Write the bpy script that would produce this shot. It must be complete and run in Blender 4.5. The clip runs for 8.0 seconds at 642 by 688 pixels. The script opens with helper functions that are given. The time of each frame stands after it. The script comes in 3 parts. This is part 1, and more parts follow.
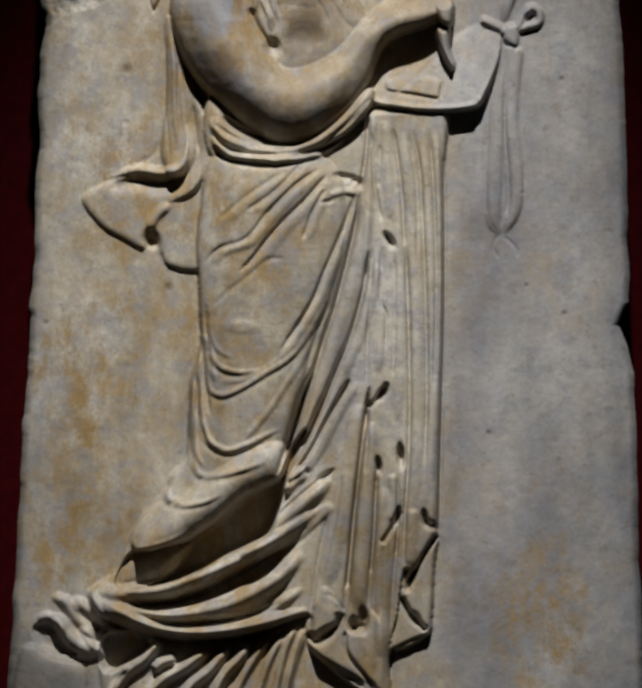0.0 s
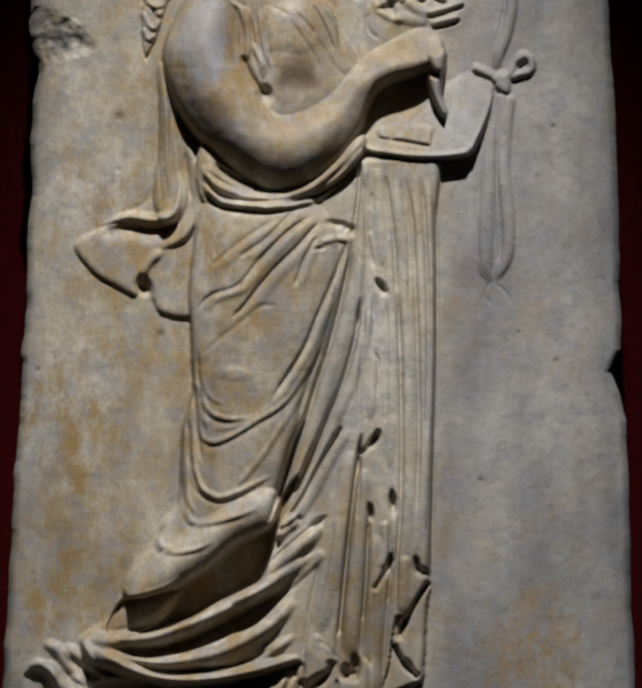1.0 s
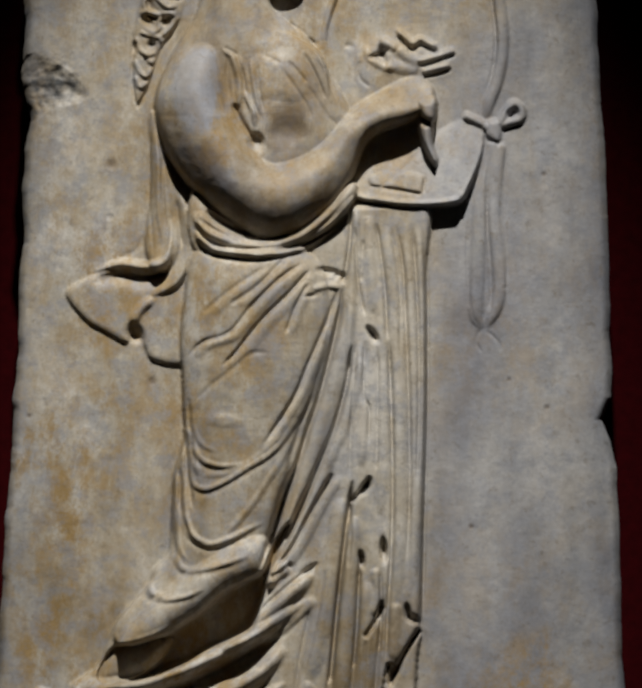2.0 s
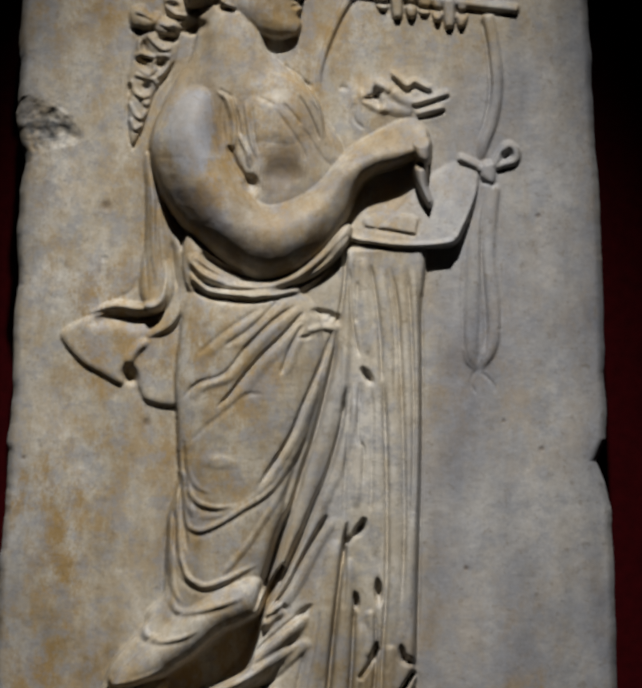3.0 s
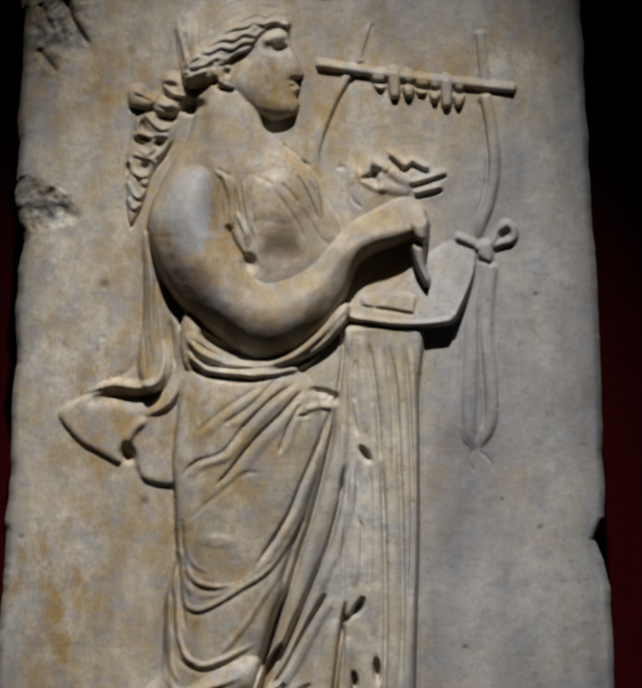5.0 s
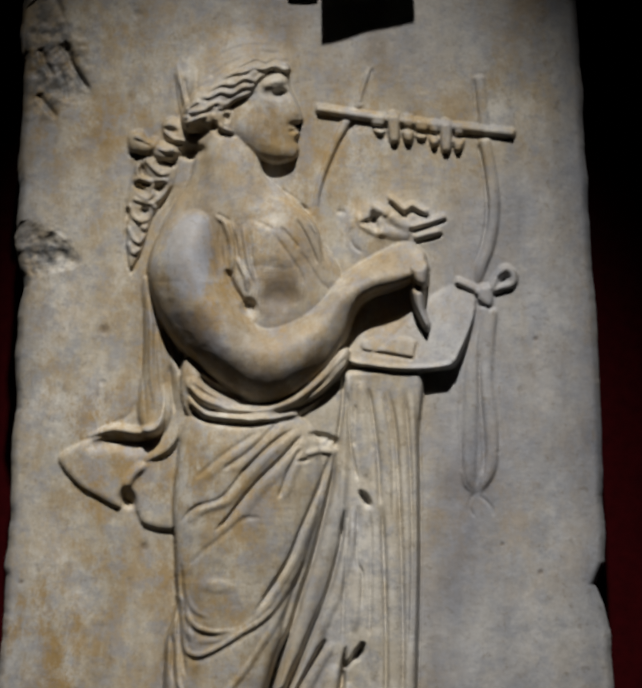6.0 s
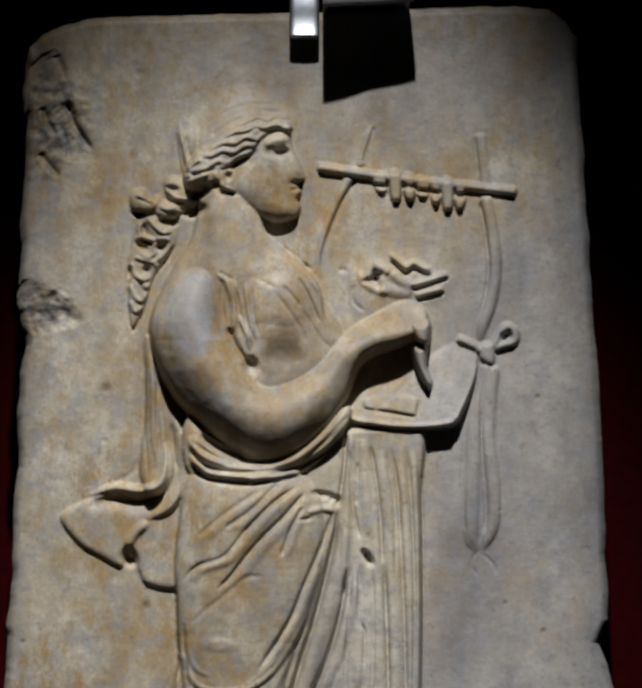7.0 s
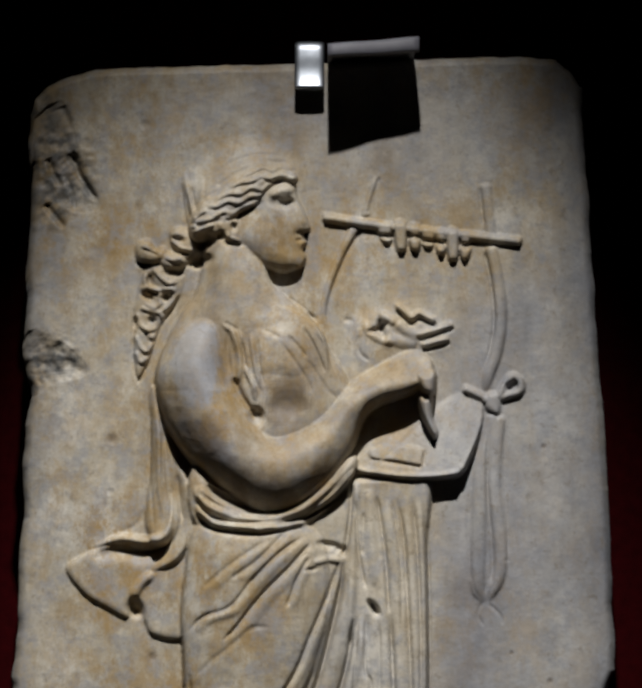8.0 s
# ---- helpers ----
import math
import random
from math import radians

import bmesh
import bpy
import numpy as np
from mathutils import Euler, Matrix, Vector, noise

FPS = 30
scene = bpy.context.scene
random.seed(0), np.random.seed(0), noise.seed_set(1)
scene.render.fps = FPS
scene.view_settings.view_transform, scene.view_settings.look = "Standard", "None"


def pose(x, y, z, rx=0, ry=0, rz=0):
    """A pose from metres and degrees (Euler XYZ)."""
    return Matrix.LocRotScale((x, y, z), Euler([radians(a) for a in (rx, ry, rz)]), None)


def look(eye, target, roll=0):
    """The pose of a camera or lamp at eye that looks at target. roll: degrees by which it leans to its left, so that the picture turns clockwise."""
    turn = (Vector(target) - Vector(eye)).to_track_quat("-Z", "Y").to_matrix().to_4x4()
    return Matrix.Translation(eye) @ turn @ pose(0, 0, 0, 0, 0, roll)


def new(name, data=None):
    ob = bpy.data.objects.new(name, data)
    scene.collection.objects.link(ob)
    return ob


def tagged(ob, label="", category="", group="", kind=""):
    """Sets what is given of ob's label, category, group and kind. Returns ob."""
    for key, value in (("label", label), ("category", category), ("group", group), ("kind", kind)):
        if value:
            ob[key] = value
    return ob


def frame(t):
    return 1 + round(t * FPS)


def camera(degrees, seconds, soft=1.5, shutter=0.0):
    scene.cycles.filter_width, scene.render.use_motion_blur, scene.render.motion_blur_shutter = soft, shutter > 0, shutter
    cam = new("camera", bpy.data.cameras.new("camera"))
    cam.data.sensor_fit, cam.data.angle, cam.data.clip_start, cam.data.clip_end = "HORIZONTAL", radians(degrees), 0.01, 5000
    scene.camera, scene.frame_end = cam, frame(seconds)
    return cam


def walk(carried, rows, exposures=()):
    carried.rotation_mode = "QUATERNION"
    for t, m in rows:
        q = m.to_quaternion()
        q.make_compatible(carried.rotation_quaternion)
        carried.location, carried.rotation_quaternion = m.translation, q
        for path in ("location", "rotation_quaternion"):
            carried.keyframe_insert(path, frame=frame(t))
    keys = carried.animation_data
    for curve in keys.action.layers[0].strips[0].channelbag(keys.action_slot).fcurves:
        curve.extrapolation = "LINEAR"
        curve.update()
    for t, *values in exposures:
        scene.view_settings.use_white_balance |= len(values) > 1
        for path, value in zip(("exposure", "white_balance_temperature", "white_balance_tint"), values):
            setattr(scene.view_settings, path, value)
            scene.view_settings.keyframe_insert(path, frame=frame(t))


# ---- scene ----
# ---- camera ----
cam = camera(13.90, 8.0, soft=3.5)
ROWS = [
    (0, 0.0004, -3.1932, 1.5012, 8.0093, 0.3022, -0.298),
    (0.5, 0.0008, -3.1954, 1.5, 8.4921, 0.2291, -0.362),
    (1, 0.0014, -3.194, 1.5017, 9.0187, 0.1453, -0.2948),
    (1.5, 0.0002, -3.1962, 1.5007, 9.5907, 0.0183, -0.2988),
    (3, 0.0005, -3.1994, 1.4998, 10.9669, -0.1845, -0.2824),
    (3.5, -0.0004, -3.1988, 1.4993, 11.5068, -0.2259, -0.2752),
    (4, -0.0001, -3.1996, 1.4988, 11.8114, -0.2277, -0.2807),
    (4.5, 0.0001, -3.2013, 1.4983, 12.2518, -0.2273, -0.2379),
    (6, 0.0007, -3.2002, 1.5011, 13.6257, -0.1981, -0.1528),
    (6.5, -0.0011, -3.199, 1.5025, 14.2273, -0.2011, -0.107),
    (7, 0.0004, -3.2008, 1.5033, 14.8506, -0.1405, -0.0788),
    (7.5, -0.0012, -3.2017, 1.5006, 15.5338, -0.1172, -0.0562),
    (8, 0.0, -3.2, 1.5, 16.0, 0.0, 0.0),
]
walk(cam, [(t, pose(x, y, z, 90 + pitch, roll, yaw)) for t, x, y, z, pitch, yaw, roll in ROWS])

# ---- light: one warm gallery spotlight high in front of the slab, next to no room light ----
world = bpy.data.worlds.new("dark_gallery")
scene.world = world
world.use_nodes = True
world.node_tree.nodes["Background"].inputs[0].default_value = (0.75, 0.85, 1.0, 1)
world.node_tree.nodes["Background"].inputs[1].default_value = 0.0015


def spot(name, eye, target, watts, colour, cone, blend, radius):
    lamp = bpy.data.lights.new(name, "SPOT")
    lamp.energy, lamp.color, lamp.spot_size, lamp.spot_blend, lamp.shadow_soft_size = watts, colour, radians(cone), blend, radius
    ob = new(name, lamp)
    ob.matrix_world = look(eye, target)
    return ob


spot("gallery_spotlight", (0.0, -2.5, 5.75), (-0.03, 0.0, 1.89), 1100, (0.985, 0.957, 0.92), 18.4, 1.0, 0.055)
spot("side_spotlight", (-2.4, -1.6, 4.6), (-0.85, 0.2, 1.55), 10, (1.0, 0.93, 0.85), 34, 1.0, 0.06)
scene.view_settings.exposure = 0.0


# ---- materials ----
def material(name, rough=0.6, metal=0.0):
    m = bpy.data.materials.new(name)
    m.use_nodes = True
    b = m.node_tree.nodes["Principled BSDF"]
    b.inputs["Roughness"].default_value, b.inputs["Metallic"].default_value = rough, metal
    return m, m.node_tree.nodes, m.node_tree.links, b


def tex(nodes, links, scale, detail=4, rough=0.55, stretch=(1, 1, 1)):
    co, mp, n = nodes.new("ShaderNodeTexCoord"), nodes.new("ShaderNodeMapping"), nodes.new("ShaderNodeTexNoise")
    mp.inputs["Scale"].default_value = stretch
    n.inputs["Scale"].default_value, n.inputs["Detail"].default_value, n.inputs["Roughness"].default_value = scale, detail, rough
    links.new(co.outputs["Object"], mp.inputs["Vector"])
    links.new(mp.outputs["Vector"], n.inputs["Vector"])
    return n.outputs["Fac"]


def ramp(nodes, links, fac, stops):
    r = nodes.new("ShaderNodeValToRGB")
    while len(r.color_ramp.elements) < len(stops):
        r.color_ramp.elements.new(0.5)
    for e, (p, c) in zip(r.color_ramp.elements, stops):
        e.position, e.color = p, (*c, 1)
    links.new(fac, r.inputs["Fac"])
    return r.outputs["Color"]


def mix(nodes, links, fac, a, b, mode="MIX"):
    m = nodes.new("ShaderNodeMix")
    m.data_type, m.blend_type = "RGBA", mode
    for value, slot in ((fac, 0), (a, 6), (b, 7)):
        if isinstance(value, (int, float)):
            m.inputs[slot].default_value = value
        elif isinstance(value, tuple):
            m.inputs[slot].default_value = (*value, 1)
        else:
            links.new(value, m.inputs[slot])
    return m.outputs[2]


def bump(nodes, links, height, b, strength, distance):
    n = nodes.new("ShaderNodeBump")
    n.inputs["Strength"].default_value, n.inputs["Distance"].default_value = strength, distance
    links.new(height, n.inputs["Height"])
    links.new(n.outputs["Normal"], b.inputs["Normal"])


def attribute(nodes, name):
    a = nodes.new("ShaderNodeAttribute")
    a.attribute_name = name
    return a.outputs["Fac"]


def times(nodes, links, a, b):
    m = nodes.new("ShaderNodeMath")
    m.operation = "MULTIPLY"
    for k, v in enumerate((a, b)):
        if isinstance(v, float):
            m.inputs[k].default_value = v
        else:
            links.new(v, m.inputs[k])
    return m.outputs[0]


def marble():
    m, nodes, links, b = material("weathered_marble", 0.55)
    base = ramp(nodes, links, tex(nodes, links, 8, 7, 0.68, (1, 1, 0.55)), [(0.37, (0.265, 0.205, 0.125)), (0.46, (0.41, 0.350, 0.258)), (0.54, (0.51, 0.462, 0.375)), (0.63, (0.60, 0.568, 0.505))])
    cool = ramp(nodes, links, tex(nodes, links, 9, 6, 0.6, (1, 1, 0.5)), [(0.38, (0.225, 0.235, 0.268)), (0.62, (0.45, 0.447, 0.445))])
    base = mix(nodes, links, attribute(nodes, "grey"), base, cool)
    patch = ramp(nodes, links, tex(nodes, links, 24, 9, 0.78, (1, 1, 0.6)), [(0.44, (0, 0, 0)), (0.57, (1, 1, 1))])
    base = mix(nodes, links, times(nodes, links, patch, attribute(nodes, "ochre")), base, (0.345, 0.228, 0.088))
    veil = ramp(nodes, links, tex(nodes, links, 31, 8, 0.75), [(0.47, (0, 0, 0)), (0.60, (1, 1, 1))])
    base = mix(nodes, links, times(nodes, links, veil, 0.6), base, (0.29, 0.30, 0.33))
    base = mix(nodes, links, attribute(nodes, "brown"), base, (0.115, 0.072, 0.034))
    base = mix(nodes, links, attribute(nodes, "chip"), base, (0.10, 0.103, 0.103))
    speck = ramp(nodes, links, tex(nodes, links, 75, 5, 0.7), [(0.57, (0, 0, 0)), (0.66, (1, 1, 1))])
    base = mix(nodes, links, times(nodes, links, speck, 0.35), base, (0.175, 0.135, 0.08))
    grain = ramp(nodes, links, tex(nodes, links, 210, 4, 0.7), [(0.3, (0.84, 0.84, 0.84)), (0.7, (1.06, 1.06, 1.06))])
    base = mix(nodes, links, 0.7, base, grain, "MULTIPLY")
    streak = ramp(nodes, links, tex(nodes, links, 30, 4, 0.6, (1, 1, 0.16)), [(0.32, (0.82, 0.82, 0.80)), (0.6, (1.03, 1.03, 1.03))])
    base = mix(nodes, links, 0.6, base, streak, "MULTIPLY")
    links.new(base, b.inputs["Base Color"])
    b.inputs["Specular IOR Level"].default_value = 0.3
    bump(nodes, links, tex(nodes, links, 240, 6, 0.6), b, 0.16, 0.002)
    return m


MARBLE = marble()


def simple(name, c0, c1, scale, rough, metal=0.0, strength=0.1):
    m, nodes, links, b = material(name, rough, metal)
    n = tex(nodes, links, scale, 5, 0.6)
    links.new(ramp(nodes, links, n, [(0.3, c0), (0.7, c1)]), b.inputs["Base Color"])
    bump(nodes, links, n, b, strength, 0.003)
    return m


RED = simple("dark_red_fabric", (0.024, 0.0007, 0.0016), (0.040, 0.0012, 0.0024), 60, 0.95, 0, 0.3)
RED.node_tree.nodes["Principled BSDF"].inputs["Specular IOR Level"].default_value = 0.05
BLACK = simple("black_paint", (0.006, 0.006, 0.006), (0.010, 0.010, 0.010), 20, 0.9)
CARPET = simple("dark_floor", (0.010, 0.009, 0.009), (0.018, 0.016, 0.015), 40, 0.95)
STEEL = simple("polished_steel", (0.30, 0.33, 0.37), (0.40, 0.43, 0.48), 45, 0.42, 1.0, 0.05)
LEAD = simple("dull_grey_metal", (0.12, 0.12, 0.145), (0.16, 0.16, 0.185), 40, 0.6, 0.0, 0.1)


def box(name, x0, x1, y0, y1, z0, z1, mat, bevel=0.0):
    bm = bmesh.new()
    bmesh.ops.create_cube(bm, size=1, matrix=Matrix.LocRotScale(((x0 + x1) / 2, (y0 + y1) / 2, (z0 + z1) / 2), None, (x1 - x0, y1 - y0, z1 - z0)))
    if bevel:
        bmesh.ops.bevel(bm, geom=bm.edges[:], offset=bevel, segments=2, affect="EDGES")
    me = bpy.data.meshes.new(name)
    bm.to_mesh(me)
    bm.free()
    me.materials.append(mat)
    return new(name, me)


# ---- the gallery ----
tagged(box("wall_north", -3.5, 3.5, 0.20, 0.40, 0.0, 6.6, RED), "dark red fabric-covered gallery wall behind the slab", "wall", kind="structure")
tagged(box("wall_south", -3.5, 3.5, -5.2, -5.0, 0.0, 6.6, BLACK), "black gallery wall facing the slab", "wall", kind="structure")
tagged(box("wall_east", 3.5, 3.7, -5.2, 0.8, 0.0, 6.6, BLACK), "black side wall of the gallery", "wall", kind="structure")
tagged(box("wall_west", -3.7, -3.5, -5.2, 0.8, 0.0, 6.6, BLACK), "black side wall of the gallery", "wall", kind="structure")
tagged(box("floor", -3.7, 3.7, -5.2, 0.8, -0.1, 0.0, CARPET), "dark carpeted gallery floor", "floor", kind="structure")
tagged(box("ceiling", -3.7, 3.7, -5.2, 0.8, 6.6, 6.7, BLACK), "black gallery ceiling", "ceiling", kind="structure")
tagged(box("plinth", -0.50, 0.50, -0.12, 0.195, 0.0, 1.40, BLACK, 0.006), "black block plinth under the marble slab", "plinth")

# ---- the carved marble slab: one sheet of stone, carved with chisel strokes; millimetres, x across, z up from Z0 ----
Z0 = 1.40
EYE_Y, EYE_Z = 3.2, 1.5
RELIEF, SLOPE = 0.88, 1.2


def profile_line(pts, z):
    """x of an edge line at heights z, through a few places."""
    p = sorted((b, a) for a, b in pts)
    return np.interp(z, [b for b, a in p], [a for b, a in p])


def spline(pts, n=7, closed=False):
    """A smooth line through the places given."""
    p = np.array(pts, float)
    if len(p) < 3:
        return p
    q = np.vstack([p[-1:], p, p[:2]]) if closed else np.vstack([2 * p[0] - p[1], p, 2 * p[-1] - p[-2]])
    out = []
    for i in range(1, len(q) - 2):
        a, b, c, d = q[i - 1:i + 3]
        for t in np.arange(n) / n:
            out.append(0.5 * (2 * b + (c - a) * t + (2 * a - 5 * b + 4 * c - d) * t * t + (3 * b - a - 3 * c + d) * t ** 3))
    if not closed:
        out.append(p[-1])
    return np.array(out)


def value_noise(x, z, size, seed, octaves=3):
    """Soft cloudy noise, about -1 to 1, with lumps of that size."""
    rng = np.random.RandomState(seed)
    total, amp = np.zeros_like(x), 1.0
    for o in range(octaves):
        g = rng.rand(64, 64) * 2 - 1
        u, v = x / size + 7.3 * o + 20, z / size + 3.1 * o + 20
        i, j = np.floor(u).astype(int), np.floor(v).astype(int)
        f, h = u - i, v - j
        f, h = f * f * (3 - 2 * f), h * h * (3 - 2 * h)
        i0, i1, j0, j1 = i % 64, (i + 1) % 64, j % 64, (j + 1) % 64
        total += amp * ((g[i0, j0] * (1 - f) + g[i1, j0] * f) * (1 - h) + (g[i0, j1] * (1 - f) + g[i1, j1] * f) * h)
        amp, size = amp * 0.5, size * 0.5
    return total / 1.5


NX, NZ = 690, 1330
LEFT = [(-377, 1334), (-372, 1285), (-372, 1231), (-377, 1160), (-372, 1101), (-378, 1037), (-368, 980), (-364, 957), (-370, 917), (-372, 866), (-369, 793), (-373, 727), (-373, 618)] + [(-376, 595), (-379, 486), (-384, 416), (-385, 325), (-388, 256), (-392, 166), (-395, 114), (-398, 10)]
RIGHT = [(339, 1352), (343, 1255), (347, 1101), (353, 951), (358, 810), (359, 710)] + [(357, 685), (361, 652), (358, 603), (347, 575), (357, 549), (364, 516), (366, 436), (367, 329), (370, 223), (372, 118), (376, 14)]
TOP = [(-375, 1327), (-371, 1349), (-355, 1366), (-327, 1380), (-295, 1389), (-247, 1391), (-161, 1395), (-52, 1397), (125, 1404), (257, 1407), (304, 1404), (325, 1386), (337, 1364)]

s, t = np.meshgrid(np.linspace(0, 1, NX), np.linspace(0, 1, NZ))
z_flat = t * 1395.0
lx, rx = profile_line(LEFT, z_flat), profile_line(RIGHT, z_flat)
wear_l, wear_r = value_noise(z_flat * 0, z_flat, 30, 5, 3) * 2.2, value_noise(z_flat * 0 + 50, z_flat, 41, 6, 4) * 1.7
GX = (lx + wear_l) * (1 - s) + (rx + wear_r) * s
tops = sorted(TOP)
top_z = np.interp(GX, [a for a, b in tops], [b for a, b in tops]) + value_noise(GX, GX * 0, 24, 8, 3) * 1.6
GZ = np.where(t > 0.6, 837.0 + (t - 0.6) / 0.4 * (top_z - 837.0), z_flat)
H = np.zeros_like(GX)
ROW_Z = GZ[:, NX // 2]


def window(p, m):
    """The part of the sheet that a stroke can touch."""
    lo, hi = p.min(0) - m, p.max(0) + m
    r0, r1 = np.searchsorted(ROW_Z, lo[1] - 8), np.searchsorted(ROW_Z, hi[1] + 8)
    r1 = max(r1, r0 + 1)
    xs = GX[min((r0 + r1) // 2, NZ - 1)]
    c0, c1 = np.searchsorted(xs, lo[0] - 9), np.searchsorted(xs, hi[0] + 9)
    return slice(r0, r1), slice(c0, c1)


def along(p, w):
    """Distance from a line, side of it (left of its way: plus), and how far along it."""
    X, Z = GX[w], GZ[w]
    best, side, where = np.full(X.shape, 1e9), np.zeros(X.shape), np.zeros(X.shape)
    step = np.linalg.norm(np.diff(p, axis=0), axis=1)
    total, run = step.sum(), 0.0
    for a, b, l in zip(p[:-1], p[1:], step):
        if l < 1e-6:
            continue
        d = (b - a) / l
        u = np.clip((X - a[0]) * d[0] + (Z - a[1]) * d[1], 0, l)
        ex, ez = X - a[0] - u * d[0], Z - a[1] - u * d[1]
        dist = np.hypot(ex, ez)
        m = dist < best
        best[m], side[m], where[m] = dist[m], (d[0] * ez - d[1] * ex)[m], ((run + u) / total)[m]
        run += l
    return best, np.sign(side), where


def inside(p, w):
    X, Z = GX[w], GZ[w]
    odd = np.zeros(X.shape, bool)
    for a, b in zip(p, np.roll(p, -1, 0)):
        if a[1] != b[1]:
            odd ^= ((Z < a[1]) != (Z < b[1])) & (X < a[0] + (Z - a[1]) * (b[0] - a[0]) / (b[1] - a[1]))
    return odd


def ends(where, a, b):
    """Fades a stroke out over the first a and the last b of its length."""
    f = np.ones_like(where)
    if a > 0:
        f = f * np.clip(where / a, 0, 1)
    if b > 0:
        f = f * np.clip((1 - where) / b, 0, 1)
    return f * (2 - f)


def blurred(a, n):
    """A soft average over about n lines each way, done twice."""
    for axis in (0, 1, 0, 1):
        pad = [(0, 0), (0, 0)]
        pad[axis] = (n + 1, n)
        c = np.cumsum(np.pad(a, pad, mode="edge"), axis)
        a = (np.take(c, range(2 * n + 1, c.shape[axis]), axis) - np.take(c, range(0, c.shape[axis] - 2 * n - 1), axis)) / (2 * n + 1)
    return a


def dome(pts, h, r, base=0.0, mode="max", soft=0.0, slope=SLOPE):
    """A rounded mass inside an outline: it rises from base to h over r millimetres from its edge."""
    p = spline(pts, 6, True)
    w = window(p, 4 + soft)
    d = along(np.vstack([p, p[:1]]), w)[0]
    d = np.where(inside(p, w), d, -d)
    n = int(r * 0.16)
    if n > 1:
        near = np.clip(d / (n * 2.2), 0, 1)
        d = d * (1 - near) + blurred(d, n) * near
    q = np.clip(d / r, 0, 1)
    rise = base + (h - base) * np.sqrt(1 - (1 - q) ** 2)
    if soft:
        q = np.clip((d + soft) / (r + soft), 0, 1)
        rise, d = base + (h - base) * q * q * (3 - 2 * q), d + soft
    old = H[w]
    if slope and mode == "max":
        # dress the upper flank back to a gentle slope
        drop = np.maximum(np.diff(GZ[w], axis=0), 0.2)
        prev = old[-1]
        for i in range(len(rise) - 2, -1, -1):
            p3 = np.maximum(prev, np.maximum(np.append(prev[1:], prev[-1]), np.insert(prev[:-1], 0, prev[0])))
            rise[i] = np.where(d[i] > 0, np.minimum(rise[i], p3 + slope * drop[i]), rise[i])
            prev = np.where(d[i] > 0, np.maximum(rise[i], old[i]), old[i])
        m = int(r * 0.09)
        if m > 1:
            on = (d > 0).astype(float)
            keep = np.clip(d / (m * 2.0), 0, 1)
            rise = rise * (1 - keep) + blurred(rise * on, m) / np.maximum(blurred(on, m), 0.02) * keep
    if mode == "max":
        new_h = np.where(d > 0, np.maximum(old, rise), old)
    elif mode == "set":
        new_h = np.where(d > 0, rise, old)
    else:
        new_h = np.where(d > 0, old + rise, old)
    H[w] = new_h


def ridge(pts, r, h, a=0.25, b=0.25, mode="add", lean=0.0):
    """A rounded raised fold or rod along a line; lean makes one flank steeper."""
    p = spline(pts)
    w = window(p, r * 1.5)
    d, side, where = along(p, w)
    f = ends(where, a, b)
    rr = r * (1 - lean * side) * (0.45 + 0.55 * f)
    q = np.clip(d / np.maximum(rr, 0.1), 0, 1)
    bulge = np.sqrt(1 - q * q) if mode == "max" else (1 - q * q) ** 1.5
    if mode == "max":
        H[w] = np.where(q < 1, np.maximum(H[w], h * bulge * f), H[w])
    else:
        H[w] += h * bulge * f


def groove(pts, r, h, a=0.2, b=0.2):
    """A chiselled furrow."""
    p = spline(pts)
    w = window(p, r * 2.5)
    d, side, where = along(p, w)
    f = ends(where, a, b)
    q = d / (r * (0.5 + 0.5 * f))
    H[w] -= h * f * np.exp(-q * q)


def cord(line, r=3.6, h=3.2):
    """A thin crest with a shallow furrow under it, fading out at both ends."""
    ridge(line, r, h, 0.12, 0.4)
    groove([(x - 0.4, z - r * 1.15) for x, z in line], r * 0.7, h * 0.45, 0.12, 0.4)


def lean_out(pts, top, rate, soft=14.0):
    """Tips a part of the face forward towards its foot, from a height down."""
    p = spline(pts, 4, True)
    w = window(p, soft)
    d = along(np.vstack([p, p[:1]]), w)[0]
    q = np.clip(np.where(inside(p, w), d, -d) / soft, 0, 1)
    H[w] += q * q * (3 - 2 * q) * rate * np.clip(top - GZ[w], 0, 420) * np.clip(H[w] / 10.0, 0, 1)


def pit(x, z, rx_, rz_, depth, turn=0.0):
    """A drilled or broken hollow."""
    w = window(np.array([[x, z]], float), max(rx_, rz_) * 2)
    c, k = math.cos(radians(turn)), math.sin(radians(turn))
    u, v = (GX[w] - x) * c + (GZ[w] - z) * k, (GZ[w] - z) * c - (GX[w] - x) * k
    q = (u / rx_) ** 2 + (v / rz_) ** 2
    H[w] -= depth * np.exp(-q * q)


# low forms behind the figure: streaming cloak end, hair, lyre, ribbons
dome([(-315, 730), (-288, 750), (-251, 760), (-212, 750), (-188, 763), (-184, 810), (-190, 860), (-213, 922), (-214, 962), (-202, 951), (-182, 883), (-159, 827), (-150, 782), (-155, 738), (-157, 683), (-165, 642), (-205, 645), (-216, 661), (-221, 675), (-233, 683), (-238, 667), (-265, 680), (-292, 697)], 7, 9)
dome([(-218, 793), (-210, 763), (-199, 757), (-186, 768), (-181, 810), (-186, 872), (-199, 917), (-210, 951), (-213, 917), (-212, 860)], 12, 12)
ridge([(-280, 757), (-248, 767), (-218, 764), (-195, 770), (-185, 793), (-184, 827)], 11, 15, 0.35, 0.5, lean=0.3)
